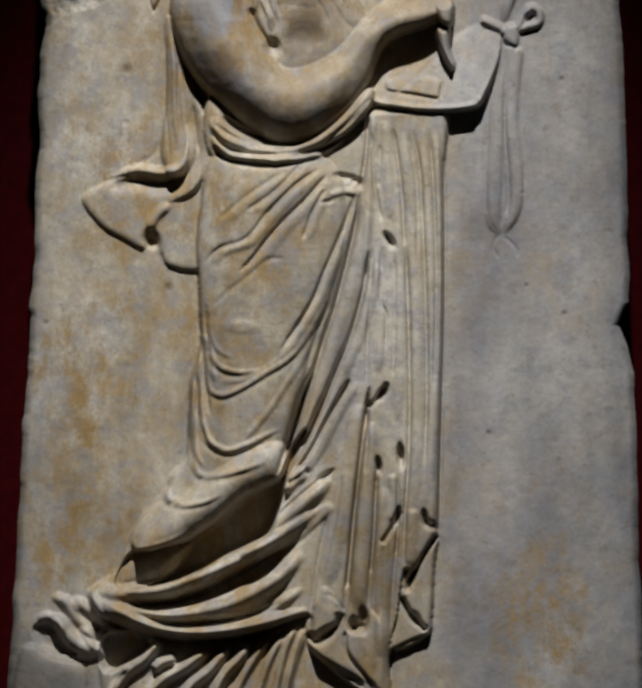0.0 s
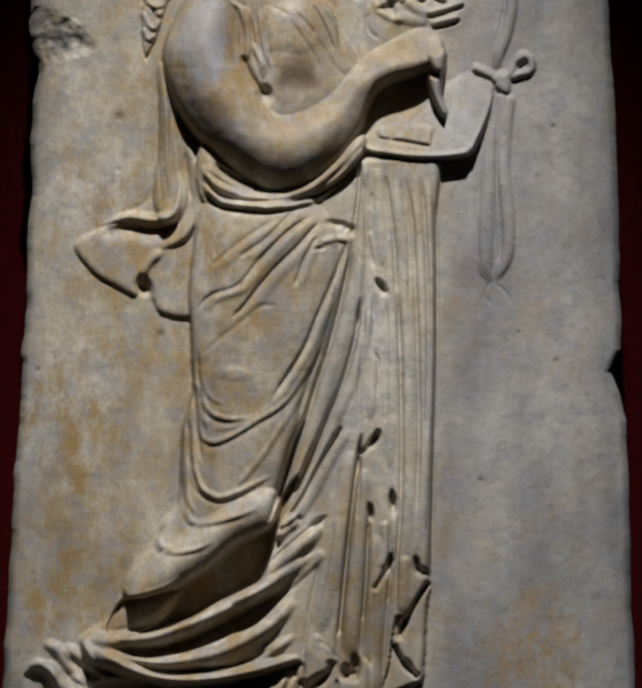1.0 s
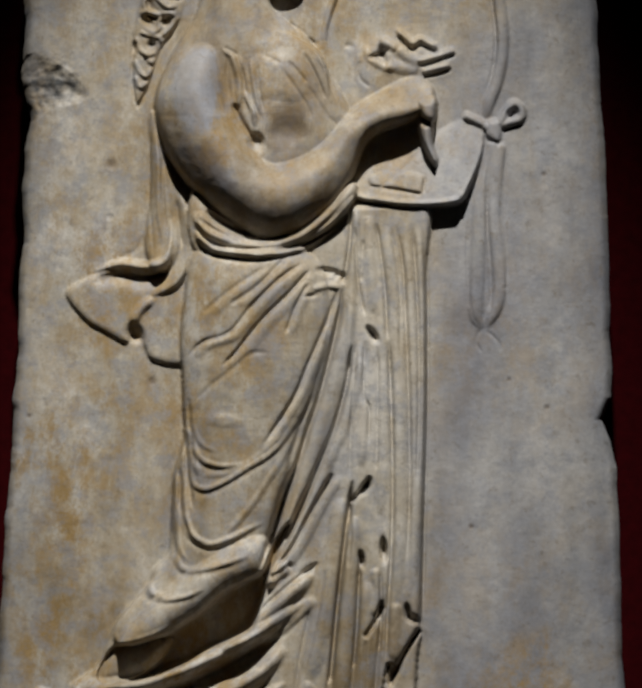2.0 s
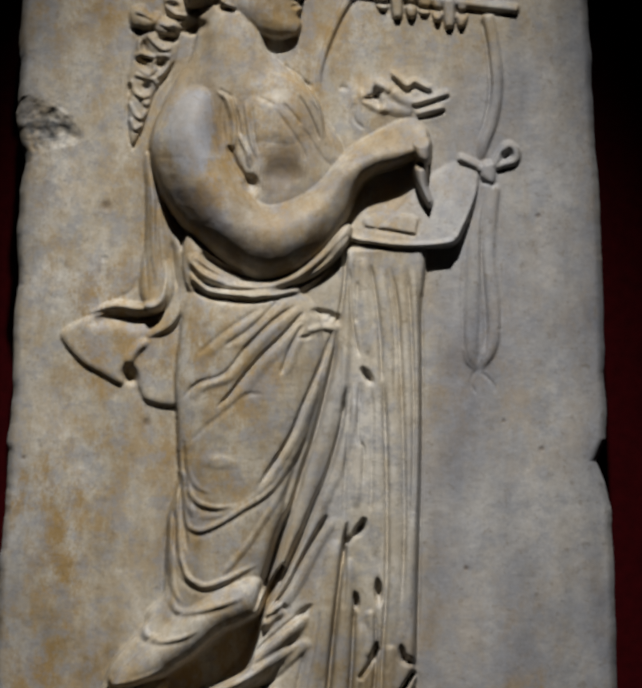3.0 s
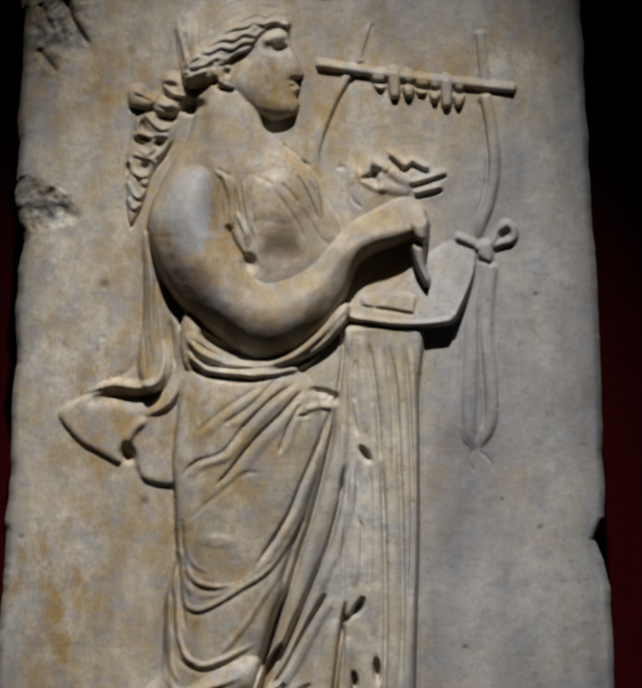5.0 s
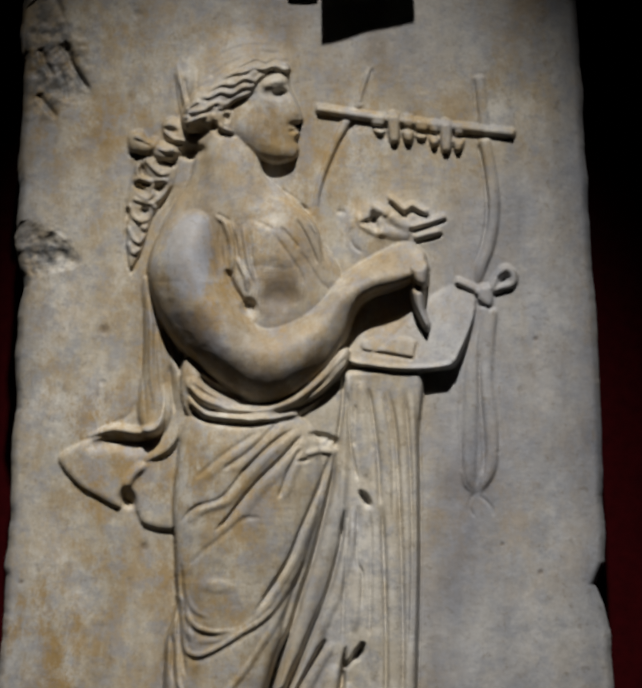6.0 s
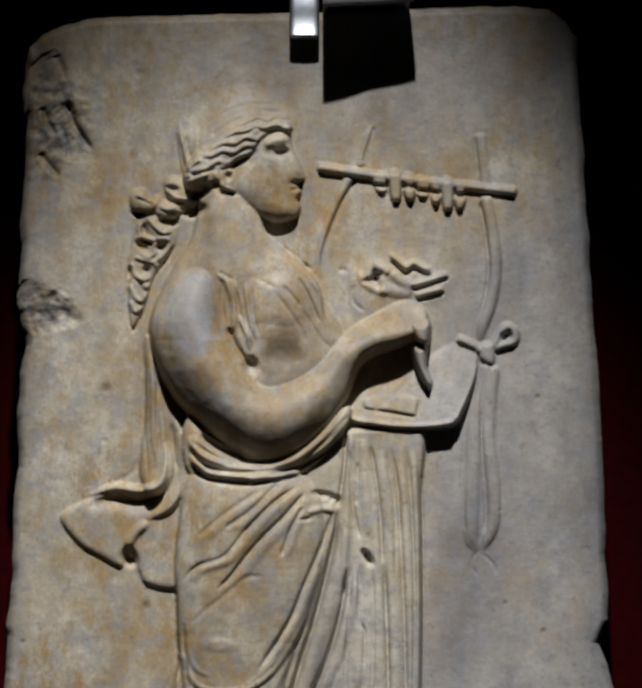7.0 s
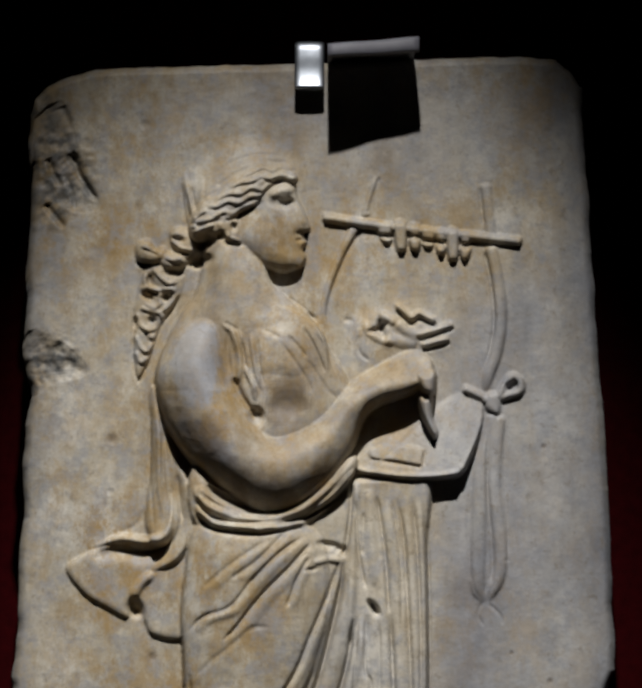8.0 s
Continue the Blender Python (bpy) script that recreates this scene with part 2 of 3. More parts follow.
groove([(-285, 744), (-250, 752), (-218, 746), (-196, 756)], 9, 6, 0.3, 0.2)
ridge([(-209, 727), (-182, 741), (-166, 766), (-159, 793), (-165, 832), (-176, 872)], 10, 10, 0.3, 0.4, lean=-0.3)
ridge([(-233, 691), (-222, 710), (-206, 724)], 8, 6)
pit(-227.9, 680.4, 9, 12, 9, 30)
groove([(-213, 934), (-214, 866), (-209, 804), (-206, 771)], 1.6, 2.5)
groove([(-198, 906), (-197, 860), (-192, 810)], 1.8, 2.5)
groove([(-179, 849), (-176, 810), (-171, 790)], 2.5, 4)
groove([(-219, 804), (-229, 785), (-251, 774)], 3, 1.5)
ridge([(-205, 940), (-203, 888), (-202, 838), (-196, 793)], 4, 3)
# long hair falling behind the shoulder in loose curls
dome([(-236, 1008), (-234, 980), (-230, 969), (-214, 1001), (-201, 1042), (-184, 1072), (-174, 1101), (-185, 1119), (-219, 1119), (-231, 1095), (-237, 1055)], 4, 9)
dome([(-237, 1145), (-232, 1155), (-220, 1157), (-211, 1145), (-202, 1148), (-195, 1134), (-208, 1125), (-222, 1123), (-234, 1129)], 13, 16)
dome([(-205, 1131), (-194, 1141), (-179, 1141), (-172, 1129), (-177, 1118), (-194, 1115), (-204, 1121)], 13, 13)
dome([(-193, 1166), (-181, 1175), (-166, 1167), (-160, 1148), (-169, 1131), (-183, 1136), (-192, 1153)], 12, 14)
dome([(-216, 1118), (-205, 1122), (-184, 1112), (-178, 1095), (-186, 1083), (-201, 1087), (-213, 1098)], 9, 14)
for line in (
    [(-191, 1157), (-183, 1147), (-169, 1142), (-157, 1145)], [(-185, 1132), (-172, 1127), (-158, 1132), (-149, 1141)], [(-230, 1149), (-219, 1145), (-207, 1139)], [(-200, 1134), (-188, 1129), (-177, 1132)],
    [(-216, 1119), (-206, 1107), (-194, 1098), (-182, 1101)], [(-224, 1112), (-223, 1098), (-212, 1090), (-199, 1090)], [(-231, 1090), (-219, 1092), (-206, 1085), (-204, 1072), (-212, 1066), (-226, 1072)],
    [(-204, 1088), (-189, 1090), (-186, 1078), (-195, 1066), (-206, 1059)], [(-230, 1066), (-218, 1062), (-206, 1059), (-200, 1049)], [(-235, 1059), (-230, 1043), (-218, 1036), (-208, 1040)],
    [(-237, 1031), (-229, 1014), (-220, 1008), (-212, 1020)], [(-235, 1008), (-228, 994), (-218, 1000)], [(-223, 1040), (-215, 1026), (-211, 1031)],
):
    ridge(line, 4.4, 3.4, 0.12, 0.2)
    groove([(x + 1, z - 5) for x, z in line], 1.6, 1.2, 0.2, 0.3)
groove([(-178, 1083), (-189, 1063), (-202, 1042), (-214, 1001), (-223, 980), (-230, 968)], 2.4, 4.5, 0.1, 0.02)
groove([(-239, 1066), (-237, 1043), (-238, 1008), (-234, 980), (-227, 961)], 2.0, 3.0, 0.2, 0.2)
for x_, z_, a_, b_, c_, g_ in ((-226, 1123, 9, 4, 7, -12), (-218, 1101, 4, 9, 6, 10), (-189, 1112, 11, 4.5, 9, -8), (-183, 1157, 8, 4, 7, -15), (-221, 1080, 8, 3.5, 7, -30), (-197, 1079, 6, 4.5, 9, 15), (-214, 1049, 5, 5, 8, 0), (-235, 1046, 2.6, 8, 6, 0), (-172, 1139, 6, 3.5, 5, 0)):
    pit(x_, z_, a_, b_, c_, g_)

# lyre: arms, crossbar with tuning knobs, sound box
ridge([(71, 1242), (65, 1219), (57, 1191)], 5, 3.5, 0.3, 0.0, mode="max")
groove([(75, 1241), (67, 1216), (60, 1192)], 1.8, 3, 0.1, 0.05)
ridge([(43, 1175), (30, 1148), (17, 1116), (8, 1087), (3, 1059), (6, 1037)], 7, 4.5, 0.05, 0.5, mode="max", lean=-0.2)
groove([(51, 1170), (38, 1148), (26, 1122), (15, 1092), (8, 1063), (9, 1042)], 2.4, 5.5, 0.05, 0.4)
ridge([(212, 1233), (214, 1202), (217, 1166)], 7.0, 4, 0.08, 0.0, mode="max")
groove([(204, 1228), (206, 1202), (209, 1175)], 1.6, 3.5)
ridge([(217, 1148), (223, 1113), (228, 1072), (227, 1037), (221, 1005), (211, 977), (206, 954)], 7.6, 6.5, 0.02, 0.15, mode="max")
groove([(209, 1139), (216, 1101), (219, 1066), (219, 1040), (213, 1008), (203, 980)], 1.8, 4.5, 0.05, 0.4)
ridge([(219, 1101), (224, 1060), (221, 1026)], 2.5, 1.5)
ridge([(2, 1187), (39, 1181), (78, 1175), (117, 1170), (156, 1165), (196, 1161), (257, 1154)], 6.4, 9, 0.010, 0.010, mode="max")
# tuning pegs and their lashings, two rows of short blocks
for line, h_ in (
    ([(73, 1177), (90, 1175), (90, 1164), (74, 1165)], 13), ([(76, 1161), (90, 1160), (89, 1153), (79, 1154)], 15), ([(94, 1181), (109, 1180), (109, 1145), (103, 1141), (96, 1145)], 17),
    ([(113, 1179), (126, 1177), (126, 1162), (113, 1164)], 14), ([(113, 1159), (127, 1158), (125, 1142), (115, 1144)], 17), ([(130, 1173), (145, 1171), (145, 1157), (129, 1159)], 14), ([(130, 1155), (143, 1153), (142, 1146), (131, 1147)], 15),
    ([(147, 1171), (159, 1170), (159, 1155), (147, 1157)], 14), ([(147, 1152), (159, 1151), (158, 1138), (149, 1138)], 17), ([(161, 1171), (176, 1168), (175, 1133), (168, 1129), (162, 1133)], 17),
    ([(179, 1166), (191, 1164), (190, 1152), (179, 1153)], 14), ([(177, 1148), (191, 1147), (188, 1131), (179, 1131)], 16),
):
    dome(line, h_ * 0.62, 6, base=3, slope=1.0)
for line in ([(92, 1178), (92, 1147)], [(111, 1177), (111, 1147)], [(128, 1175), (129, 1148)], [(146, 1172), (146, 1142)], [(160, 1171), (160, 1136)], [(177, 1169), (177, 1134)]):
    groove(line, 1.6, 2.5, 0, 0)
# sound box with its raised panel
dome([(39, 857), (52, 877), (65, 894), (95, 903), (126, 920), (151, 942), (176, 954), (201, 948), (203, 923), (198, 900), (187, 871), (175, 848), (147, 842), (109, 841), (70, 846)], 21, 6, slope=0.20)
ridge([(41, 857), (70, 849), (109, 845), (147, 846), (174, 851)], 6, 4, 0.05, 0.05)
ridge([(175, 853), (187, 874), (198, 903), (202, 925)], 5, 2, 0.05, 0.3)
dome([(62, 881), (64, 869), (92, 866), (123, 860), (126, 866), (126, 882), (92, 886)], 3.0, 2.6, mode="add")
groove([(61, 868), (92, 863), (124, 858)], 1.8, 2.2, 0.03, 0.03)
groove([(130, 880), (128, 859)], 1.6, 2.0)
# left hand, flat against the strings
dome([(38, 1040), (58, 1056), (83, 1063), (97, 1072), (119, 1062), (141, 1046), (169, 1042), (164, 1016), (129, 1008), (102, 1008), (66, 991), (45, 1007)], 4.5, 20, soft=14)
ridge([(55, 1050), (61, 1034), (76, 1023), (93, 1019)], 7, 3)
ridge([(73, 1059), (85, 1052), (96, 1043)], 7, 4)
for line, r_, h_ in (
    ([(94, 1071), (104, 1062), (115, 1053), (124, 1059), (135, 1053), (145, 1048)], 5.0, 7), ([(121, 1029), (144, 1036), (168, 1044)], 5.5, 7), ([(126, 1015), (143, 1020), (162, 1025)], 5.5, 7),
    ([(96, 1046), (110, 1034), (124, 1029)], 9, 5), ([(82, 1026), (102, 1020), (121, 1017)], 10, 4),
):
    ridge(line, r_, h_ * 0.75, 0.12, 0.08)
groove([(95, 1062), (106, 1051), (115, 1044), (124, 1050), (137, 1045), (147, 1041)], 2.6, 6.5, 0.08, 0.06)
groove([(124, 1023), (145, 1030), (168, 1038)], 2.2, 4.5, 0.08, 0.06)
groove([(128, 1010), (144, 1013), (163, 1019)], 2.2, 4, 0.08, 0.06)
groove([(49, 1030), (46, 1017), (50, 1005), (61, 995)], 2.2, 2.2)
groove([(29, 1050), (41, 1048)], 2.6, 2.2)
pit(76, 1038, 4, 11, 10, 12)
pit(70, 1036, 10, 4, 8, 12)
pit(79, 1042, 6, 3.5, 6, 40)

# ribbon knot and tails
for line in ([(200, 948), (217, 942), (231, 962), (241, 975), (251, 969), (250, 956), (236, 951), (220, 944)], [(179, 960), (198, 951), (217, 941)]):
    ridge(line, 5.5, 7.5, 0.05, 0.1, mode="max")
dome([(209, 954), (223, 954), (226, 940), (222, 924), (206, 934)], 9, 9)
pit(236.7, 962.4, 6, 5, 5, 40)
ridge([(217, 928), (211, 894), (199, 849), (196, 793), (194, 738), (193, 705), (202, 688)], 9, 5, 0.03, 0.12, mode="max")
ridge([(224, 925), (218, 877), (216, 827), (221, 771), (221, 727), (205, 689)], 8, 5, 0.03, 0.12, mode="max")
groove([(213, 917), (207, 866), (208, 810), (211, 754), (211, 710), (203, 690)], 2.0, 2.8)
groove([(184, 827), (182, 771), (187, 710), (198, 689)], 1.6, 1.8)
groove([(231, 917), (229, 838), (232, 771), (228, 721)], 1.6, 1.8)
for line in ([(198, 688), (193, 672), (200, 657)], [(205, 686), (220, 672), (223, 659)]):
    groove(line, 1.6, 1.6)

# the robe: one large form, then the limbs that swell under it
dome([(-153, 776), (-169, 716), (-173, 661), (-164, 601), (-167, 547), (-177, 509), (-181, 455), (-182, 412), (-200, 390), (-210, 363), (-247, 320), (-267, 273), (-296, 249), (-291, 225), (-267, 210), (-208, 198), (-150, 191), (-87, 201), (-34, 218), (-31, 179), (4, 155), (46, 132), (66, 116), (67, 177), (109, 195), (112, 248), (117, 296), (123, 322), (127, 434), (132, 597), (132, 761), (134, 845), (71, 845), (39, 843), (17, 836), (-26, 830), (-70, 835), (-120, 820)], 17, 8, base=0, slope=0)
dome([(-157, 790), (-113, 812), (-48, 806), (6, 760), (10, 673), (-9, 602), (-29, 547), (-41, 488), (-53, 434), (-64, 391), (-88, 374), (-117, 360), (-146, 334), (-173, 316), (-194, 302), (-223, 291), (-247, 299), (-245, 323), (-210, 366), (-180, 409), (-174, 460), (-165, 514), (-168, 606), (-172, 672), (-168, 727)], 50, 92, base=10, slope=0.9)
dome([(-64, 428), (-62, 391), (-88, 374), (-117, 360), (-146, 334), (-173, 316), (-194, 302), (-223, 292), (-242, 302), (-205, 347), (-163, 385), (-110, 423)], 58, 44, base=30)
# creases that run from the hip down to the back leg
def crease(line, r, deep, raise_r, high):
    groove(line, r, deep, 0.12, 0.12)
    ridge([(x + raise_r * 1.15, z - raise_r * 0.25) for x, z in line], raise_r, high, 0.2, 0.2)


crease([(28, 739), (24, 706), (12, 651), (1, 607), (-13, 564), (-24, 526), (-41, 482), (-54, 439), (-64, 412), (-72, 388)], 3.2, 15, 11, 4.5)
groove([(-27, 515), (-41, 477), (-54, 434), (-64, 407)], 8, 18, 0.5, 0.2)
crease([(40, 668), (33, 618), (18, 564), (-2, 515), (-23, 461), (-46, 412), (-61, 388)], 2.8, 14, 9, 4.5)
groove([(-17, 488), (-35, 439), (-54, 407), (-64, 393)], 4, 9, 0.5, 0.1)
crease([(17, 507), (-8, 464), (-32, 418), (-56, 385)], 2.6, 12, 8, 4)
# deep hollow between the shin and the hem folds
dome([(-35, 447), (-50, 407), (-61, 380), (-71, 343), (-84, 313), (-130, 293), (-162, 273), (-204, 257), (-246, 253), (-231, 281), (-194, 300), (-152, 328), (-117, 357), (-88, 372), (-67, 386), (-55, 423)], -22, 9, base=2, mode="set")
dome([(-252, 252), (-263, 263), (-247, 291), (-223, 295), (-178, 305), (-204, 268)], 12, 12, base=5, mode="set", soft=3)
crease([(22, 736), (12, 706), (-1, 673), (-15, 640), (-28, 607), (-47, 574), (-68, 542)], 2.6, 6, 8, 3)
crease([(-13, 761), (-37, 733), (-64, 706), (-85, 681), (-104, 656), (-120, 639)], 2.4, 6, 9, 2)
crease([(-23, 769), (-53, 747), (-85, 714), (-112, 681), (-144, 669), (-163, 650)], 2.6, 4, 8, 2.5)
crease([(-15, 744), (-29, 717), (-42, 681)], 2.2, 4, 6, 2)
crease([(-70, 763), (-113, 733), (-145, 705)], 3, 2, 8, 1.5)
crease([(-42, 777), (-80, 738), (-112, 716)], 3, 2.5, 8, 2)
groove([(-61, 656), (-85, 655), (-106, 637), (-133, 615), (-156, 593)], 3.0, 1.6)
# hanging loops over the leg
for line, r_, h_ in (
    ([(-161, 563), (-155, 541), (-143, 522), (-119, 515), (-95, 519)], 4.5, 5),
    ([(-159, 514), (-153, 492), (-132, 488), (-89, 512), (-54, 536), (-28, 572), (-4, 618), (15, 673)], 4.5, 5),
    ([(-143, 503), (-111, 508), (-78, 525), (-41, 558)], 5, 2),
    ([(-166, 460), (-158, 433), (-136, 419), (-110, 425), (-83, 439), (-67, 447)], 5, 6),
    ([(-178, 433), (-174, 406), (-165, 389), (-142, 389), (-110, 397), (-83, 407)], 5, 5),
    ([(-110, 433), (-83, 466), (-62, 498), (-41, 531), (-20, 574)], 5, 3),
    ([(-208, 374), (-205, 358), (-184, 352), (-157, 357), (-139, 366)], 4.5, 4),
    ([(-247, 312), (-240, 299), (-204, 307), (-178, 321)], 5, 4),
    ([(-160, 596), (-155, 563), (-143, 541), (-122, 533)], 4, 2.5),
):
    cord(line, r_ * 1.1, h_ * 0.6)
for line in ([(-161, 601), (-157, 547), (-152, 514)], [(-164, 558), (-161, 509), (-153, 460)], [(-171, 514), (-168, 466), (-158, 428)], [(-177, 498), (-180, 455), (-174, 401)]):
    groove(line, 2.4, 5)
for line in ([(-167, 552), (-166, 498), (-163, 455), (-150, 428), (-131, 423)], [(-174, 509), (-174, 460), (-170, 417), (-160, 398)], [(-157, 541), (-148, 503)], [(-205, 374), (-202, 361), (-184, 355)]):
    ridge(line, 5, 4, 0.2, 0.3)
pit(-117.8, 589.2, 14, 12, 1.2)
pit(-117.6, 571.3, 20, 8, -1.5)
# sweeping hem folds behind the shin
for line, r_, h_ in (
    ([(-35, 395), (-52, 386), (-67, 369)], 12, 12),
    ([(-7, 386), (-27, 368), (-48, 348), (-72, 327), (-93, 305), (-119, 294)], 16, 14),
    ([(-3, 354), (-26, 338), (-61, 313), (-98, 296), (-135, 278), (-177, 261), (-214, 249), (-252, 245), (-283, 251)], 15, 22),
    ([(-40, 295), (-66, 268), (-92, 250), (-124, 234), (-161, 224), (-198, 220), (-235, 223), (-267, 236), (-291, 249)], 15, 19),
    ([(-33, 225), (-66, 216), (-108, 206), (-150, 200), (-192, 199), (-230, 207), (-262, 219), (-286, 233), (-295, 246)], 12, 22),
    ([(-39, 252), (-76, 229), (-118, 218), (-156, 214)], 9, 8),
):
    ridge(line, r_, h_, 0.25, 0.2)
for line, r_, h_ in (
    ([(0, 398), (-35, 370), (-66, 342), (-78, 327)], 3.5, 10), ([(-61, 377), (-40, 391), (-32, 396)], 4, 8),
    ([(-10, 351), (-40, 324), (-66, 300), (-93, 281), (-130, 260), (-172, 240), (-214, 230), (-257, 237), (-273, 245)], 8, 17),
    ([(-66, 236), (-108, 218), (-150, 210), (-193, 208), (-224, 214), (-251, 222)], 5, 14),
    ([(-108, 273), (-151, 249), (-193, 235)], 9, 8),
):
    groove(line, r_, h_)
# hem of the under-robe, fine fluted folds, dark hollow above them
dome([(-285, 198), (-266, 206), (-208, 193), (-150, 184), (-86, 195), (-39, 211), (-48, 168), (-65, 95), (-106, 32), (-269, 31), (-278, 115), (-284, 156)], 9, 16, base=1, mode="set")
for k_, line in enumerate((
    [(-34, 208), (-48, 168), (-57, 131), (-64, 74)], [(-48, 208), (-60, 179), (-70, 137), (-80, 74)], [(-60, 200), (-78, 168), (-91, 131), (-107, 74)],
    [(-81, 194), (-97, 168), (-115, 136), (-138, 74)], [(-102, 189), (-115, 168), (-139, 139), (-164, 73)], [(-129, 182), (-150, 154), (-176, 131), (-196, 84)],
    [(-152, 179), (-181, 157), (-208, 141), (-234, 115)], [(-192, 167), (-208, 162), (-218, 154)], [(-211, 191), (-229, 167), (-250, 151), (-271, 120)], [(-250, 162), (-268, 146), (-277, 115)],
)):
    ridge(line, 9 if k_ > 3 else 7, 14 if k_ > 3 else 9, 0.15, 0.05)
dome([(-274, 196), (-230, 196), (-221, 183), (-250, 162), (-274, 149), (-285, 167)], -6, 12, base=2, mode="set")
# gathered cloth and heel by the broken corner
for line, r_, h_ in (
    ([(-343, 242), (-326, 234), (-312, 214), (-290, 198), (-274, 196)], 10, 9), ([(-339, 219), (-325, 198), (-309, 183), (-287, 172)], 14, 15),
    ([(-318, 238), (-294, 222), (-272, 204)], 11, 10), ([(-309, 204), (-290, 183), (-279, 167)], 8, 9), ([(-297, 251), (-286, 220), (-261, 199)], 8, 8),
):
    ridge(line, r_, h_)
dome([(-365, 203), (-352, 211), (-336, 206), (-325, 185), (-311, 171), (-340, 175), (-359, 185)], -9, 10, base=-1, mode="set")
ridge([(-360, 214), (-346, 217), (-333, 209), (-328, 193)], 7, 6)
dome([(-382, 166), (-367, 185), (-346, 172), (-308, 162), (-297, 135), (-302, 83), (-381, 83)], 12, 20, base=3)

# straight hanging folds beside the leg: broad tubes with narrow furrows between them
for line, r_, h_ in (
    ([(45, 838), (42, 789), (38, 717), (37, 640)], 7, 3.5), ([(59, 830), (63, 761), (65, 706)], 8, 3.5), ([(81, 817), (90, 734), (96, 629), (99, 488), (96, 354)], 10, 4.5),
    ([(105, 822), (111, 734), (116, 629), (117, 488), (114, 365)], 8, 4), ([(121, 814), (126, 734), (127, 597), (123, 435)], 6, 3), ([(74, 745), (77, 651), (78, 542), (75, 456)], 9, 3.5),
    ([(51, 651), (54, 586), (51, 515)], 8, 3), ([(28, 477), (19, 391), (0, 311), (-12, 253)], 15, 5), ([(44, 456), (37, 370), (31, 295), (27, 226)], 12, 6),
    ([(59, 375), (57, 274), (55, 169)], 10, 5), ([(68, 391), (72, 365), (68, 333)], 8, 4), ([(93, 349), (92, 312), (91, 280)], 9, 4),
):
    ridge(line, r_, h_, 0.10, 0.15)
for line, r_, h_ in (
    ([(38, 838), (37, 800), (32, 764), (28, 743)], 2.0, 6), ([(43, 816), (45, 761), (51, 722), (56, 703)], 1.6, 4.5), ([(53, 800), (51, 745)], 1.4, 3), ([(69, 821), (74, 789), (80, 739), (83, 673)], 1.6, 5),
    ([(85, 673), (88, 597), (90, 488), (88, 402), (84, 338), (82, 280)], 2.0, 7), ([(94, 819), (102, 772), (105, 723), (108, 651), (110, 586), (111, 488), (108, 402)], 1.7, 5),
    ([(114, 819), (119, 750), (122, 673), (122, 586), (119, 488)], 1.5, 4), ([(127, 817), (132, 734), (132, 630), (129, 488), (126, 333)], 1.8, 5), ([(88, 817), (98, 739), (99, 651)], 1.4, 2.5),
    ([(56, 673), (54, 607), (61, 586), (60, 542)], 1.6, 4), ([(71, 662), (72, 597), (70, 510)], 1.5, 3.5), ([(45, 673), (42, 618), (38, 553), (37, 499)], 1.6, 3.5),
    ([(41, 499), (33, 434), (25, 364), (19, 301), (14, 248), (10, 208)], 2.6, 12), ([(50, 402), (47, 327), (43, 274), (40, 227)], 2.0, 8), ([(37, 472), (39, 429), (36, 391)], 1.5, 4),
    ([(75, 391), (76, 327), (70, 258), (67, 179), (66, 137)], 1.9, 7), ([(57, 306), (55, 221)], 1.5, 3), ([(8, 391), (-2, 327), (-19, 253)], 2.0, 2.5), ([(-10, 338), (-22, 279), (-30, 221)], 2.0, 3),
):
    groove(line, r_ * 1.1, h_ * 1.35, 0.12, 0.14)
# open ends of the tubes, zigzag hems, drill holes
dome([(-32, 184), (-17, 165), (17, 139), (51, 116), (67, 116), (68, 179), (111, 197), (117, 232), (121, 301), (124, 319), (104, 333), (72, 295), (19, 258), (-32, 221)], 12, 4, base=6, slope=0)
dome([(83, 274), (96, 274), (107, 295), (124, 318), (120, 280), (117, 222), (111, 196), (68, 179), (75, 221)], 9, 4, base=4, mode="set")
dome([(-30, 197), (-27, 229), (-19, 246), (-11, 250), (4, 231), (6, 215), (-6, 200), (-22, 194)], 5, 9, mode="add")
ridge([(-28, 226), (-20, 246), (-11, 251), (5, 230)], 3.5, 3, 0.1, 0.1)
dome([(14, 200), (36, 199), (41, 224), (50, 221), (66, 190), (66, 116), (50, 124), (36, 148), (15, 174)], 3, 6, mode="add")
ridge([(53, 221), (53, 169), (52, 133)], 10, 4, 0.2, 0.0)
dome([(80, 243), (93, 264), (107, 295), (120, 306), (117, 259), (112, 206), (96, 217)], 3, 6, mode="add")
for line, r_, h_ in (
    ([(-32, 200), (-24, 188), (-8, 196), (3, 209), (6, 223)], 4.5, 11), ([(-32, 184), (-18, 166), (4, 152), (35, 134)], 2.2, 5), ([(12, 200), (15, 174), (35, 148), (49, 134)], 2.2, 6),
    ([(124, 319), (108, 295), (97, 274), (86, 248)], 2.8, 9), ([(80, 242), (92, 219), (110, 203)], 3.0, 9), ([(111, 197), (91, 189), (68, 178)], 1.8, 4), ([(56, 307), (68, 325), (78, 346)], 2.6, 8),
    ([(39, 472), (51, 485), (63, 503)], 2.6, 9), ([(10, 226), (2, 237), (-10, 247)], 1.5, 3),
):
    groove(line, r_, h_, 0.05, 0.05)
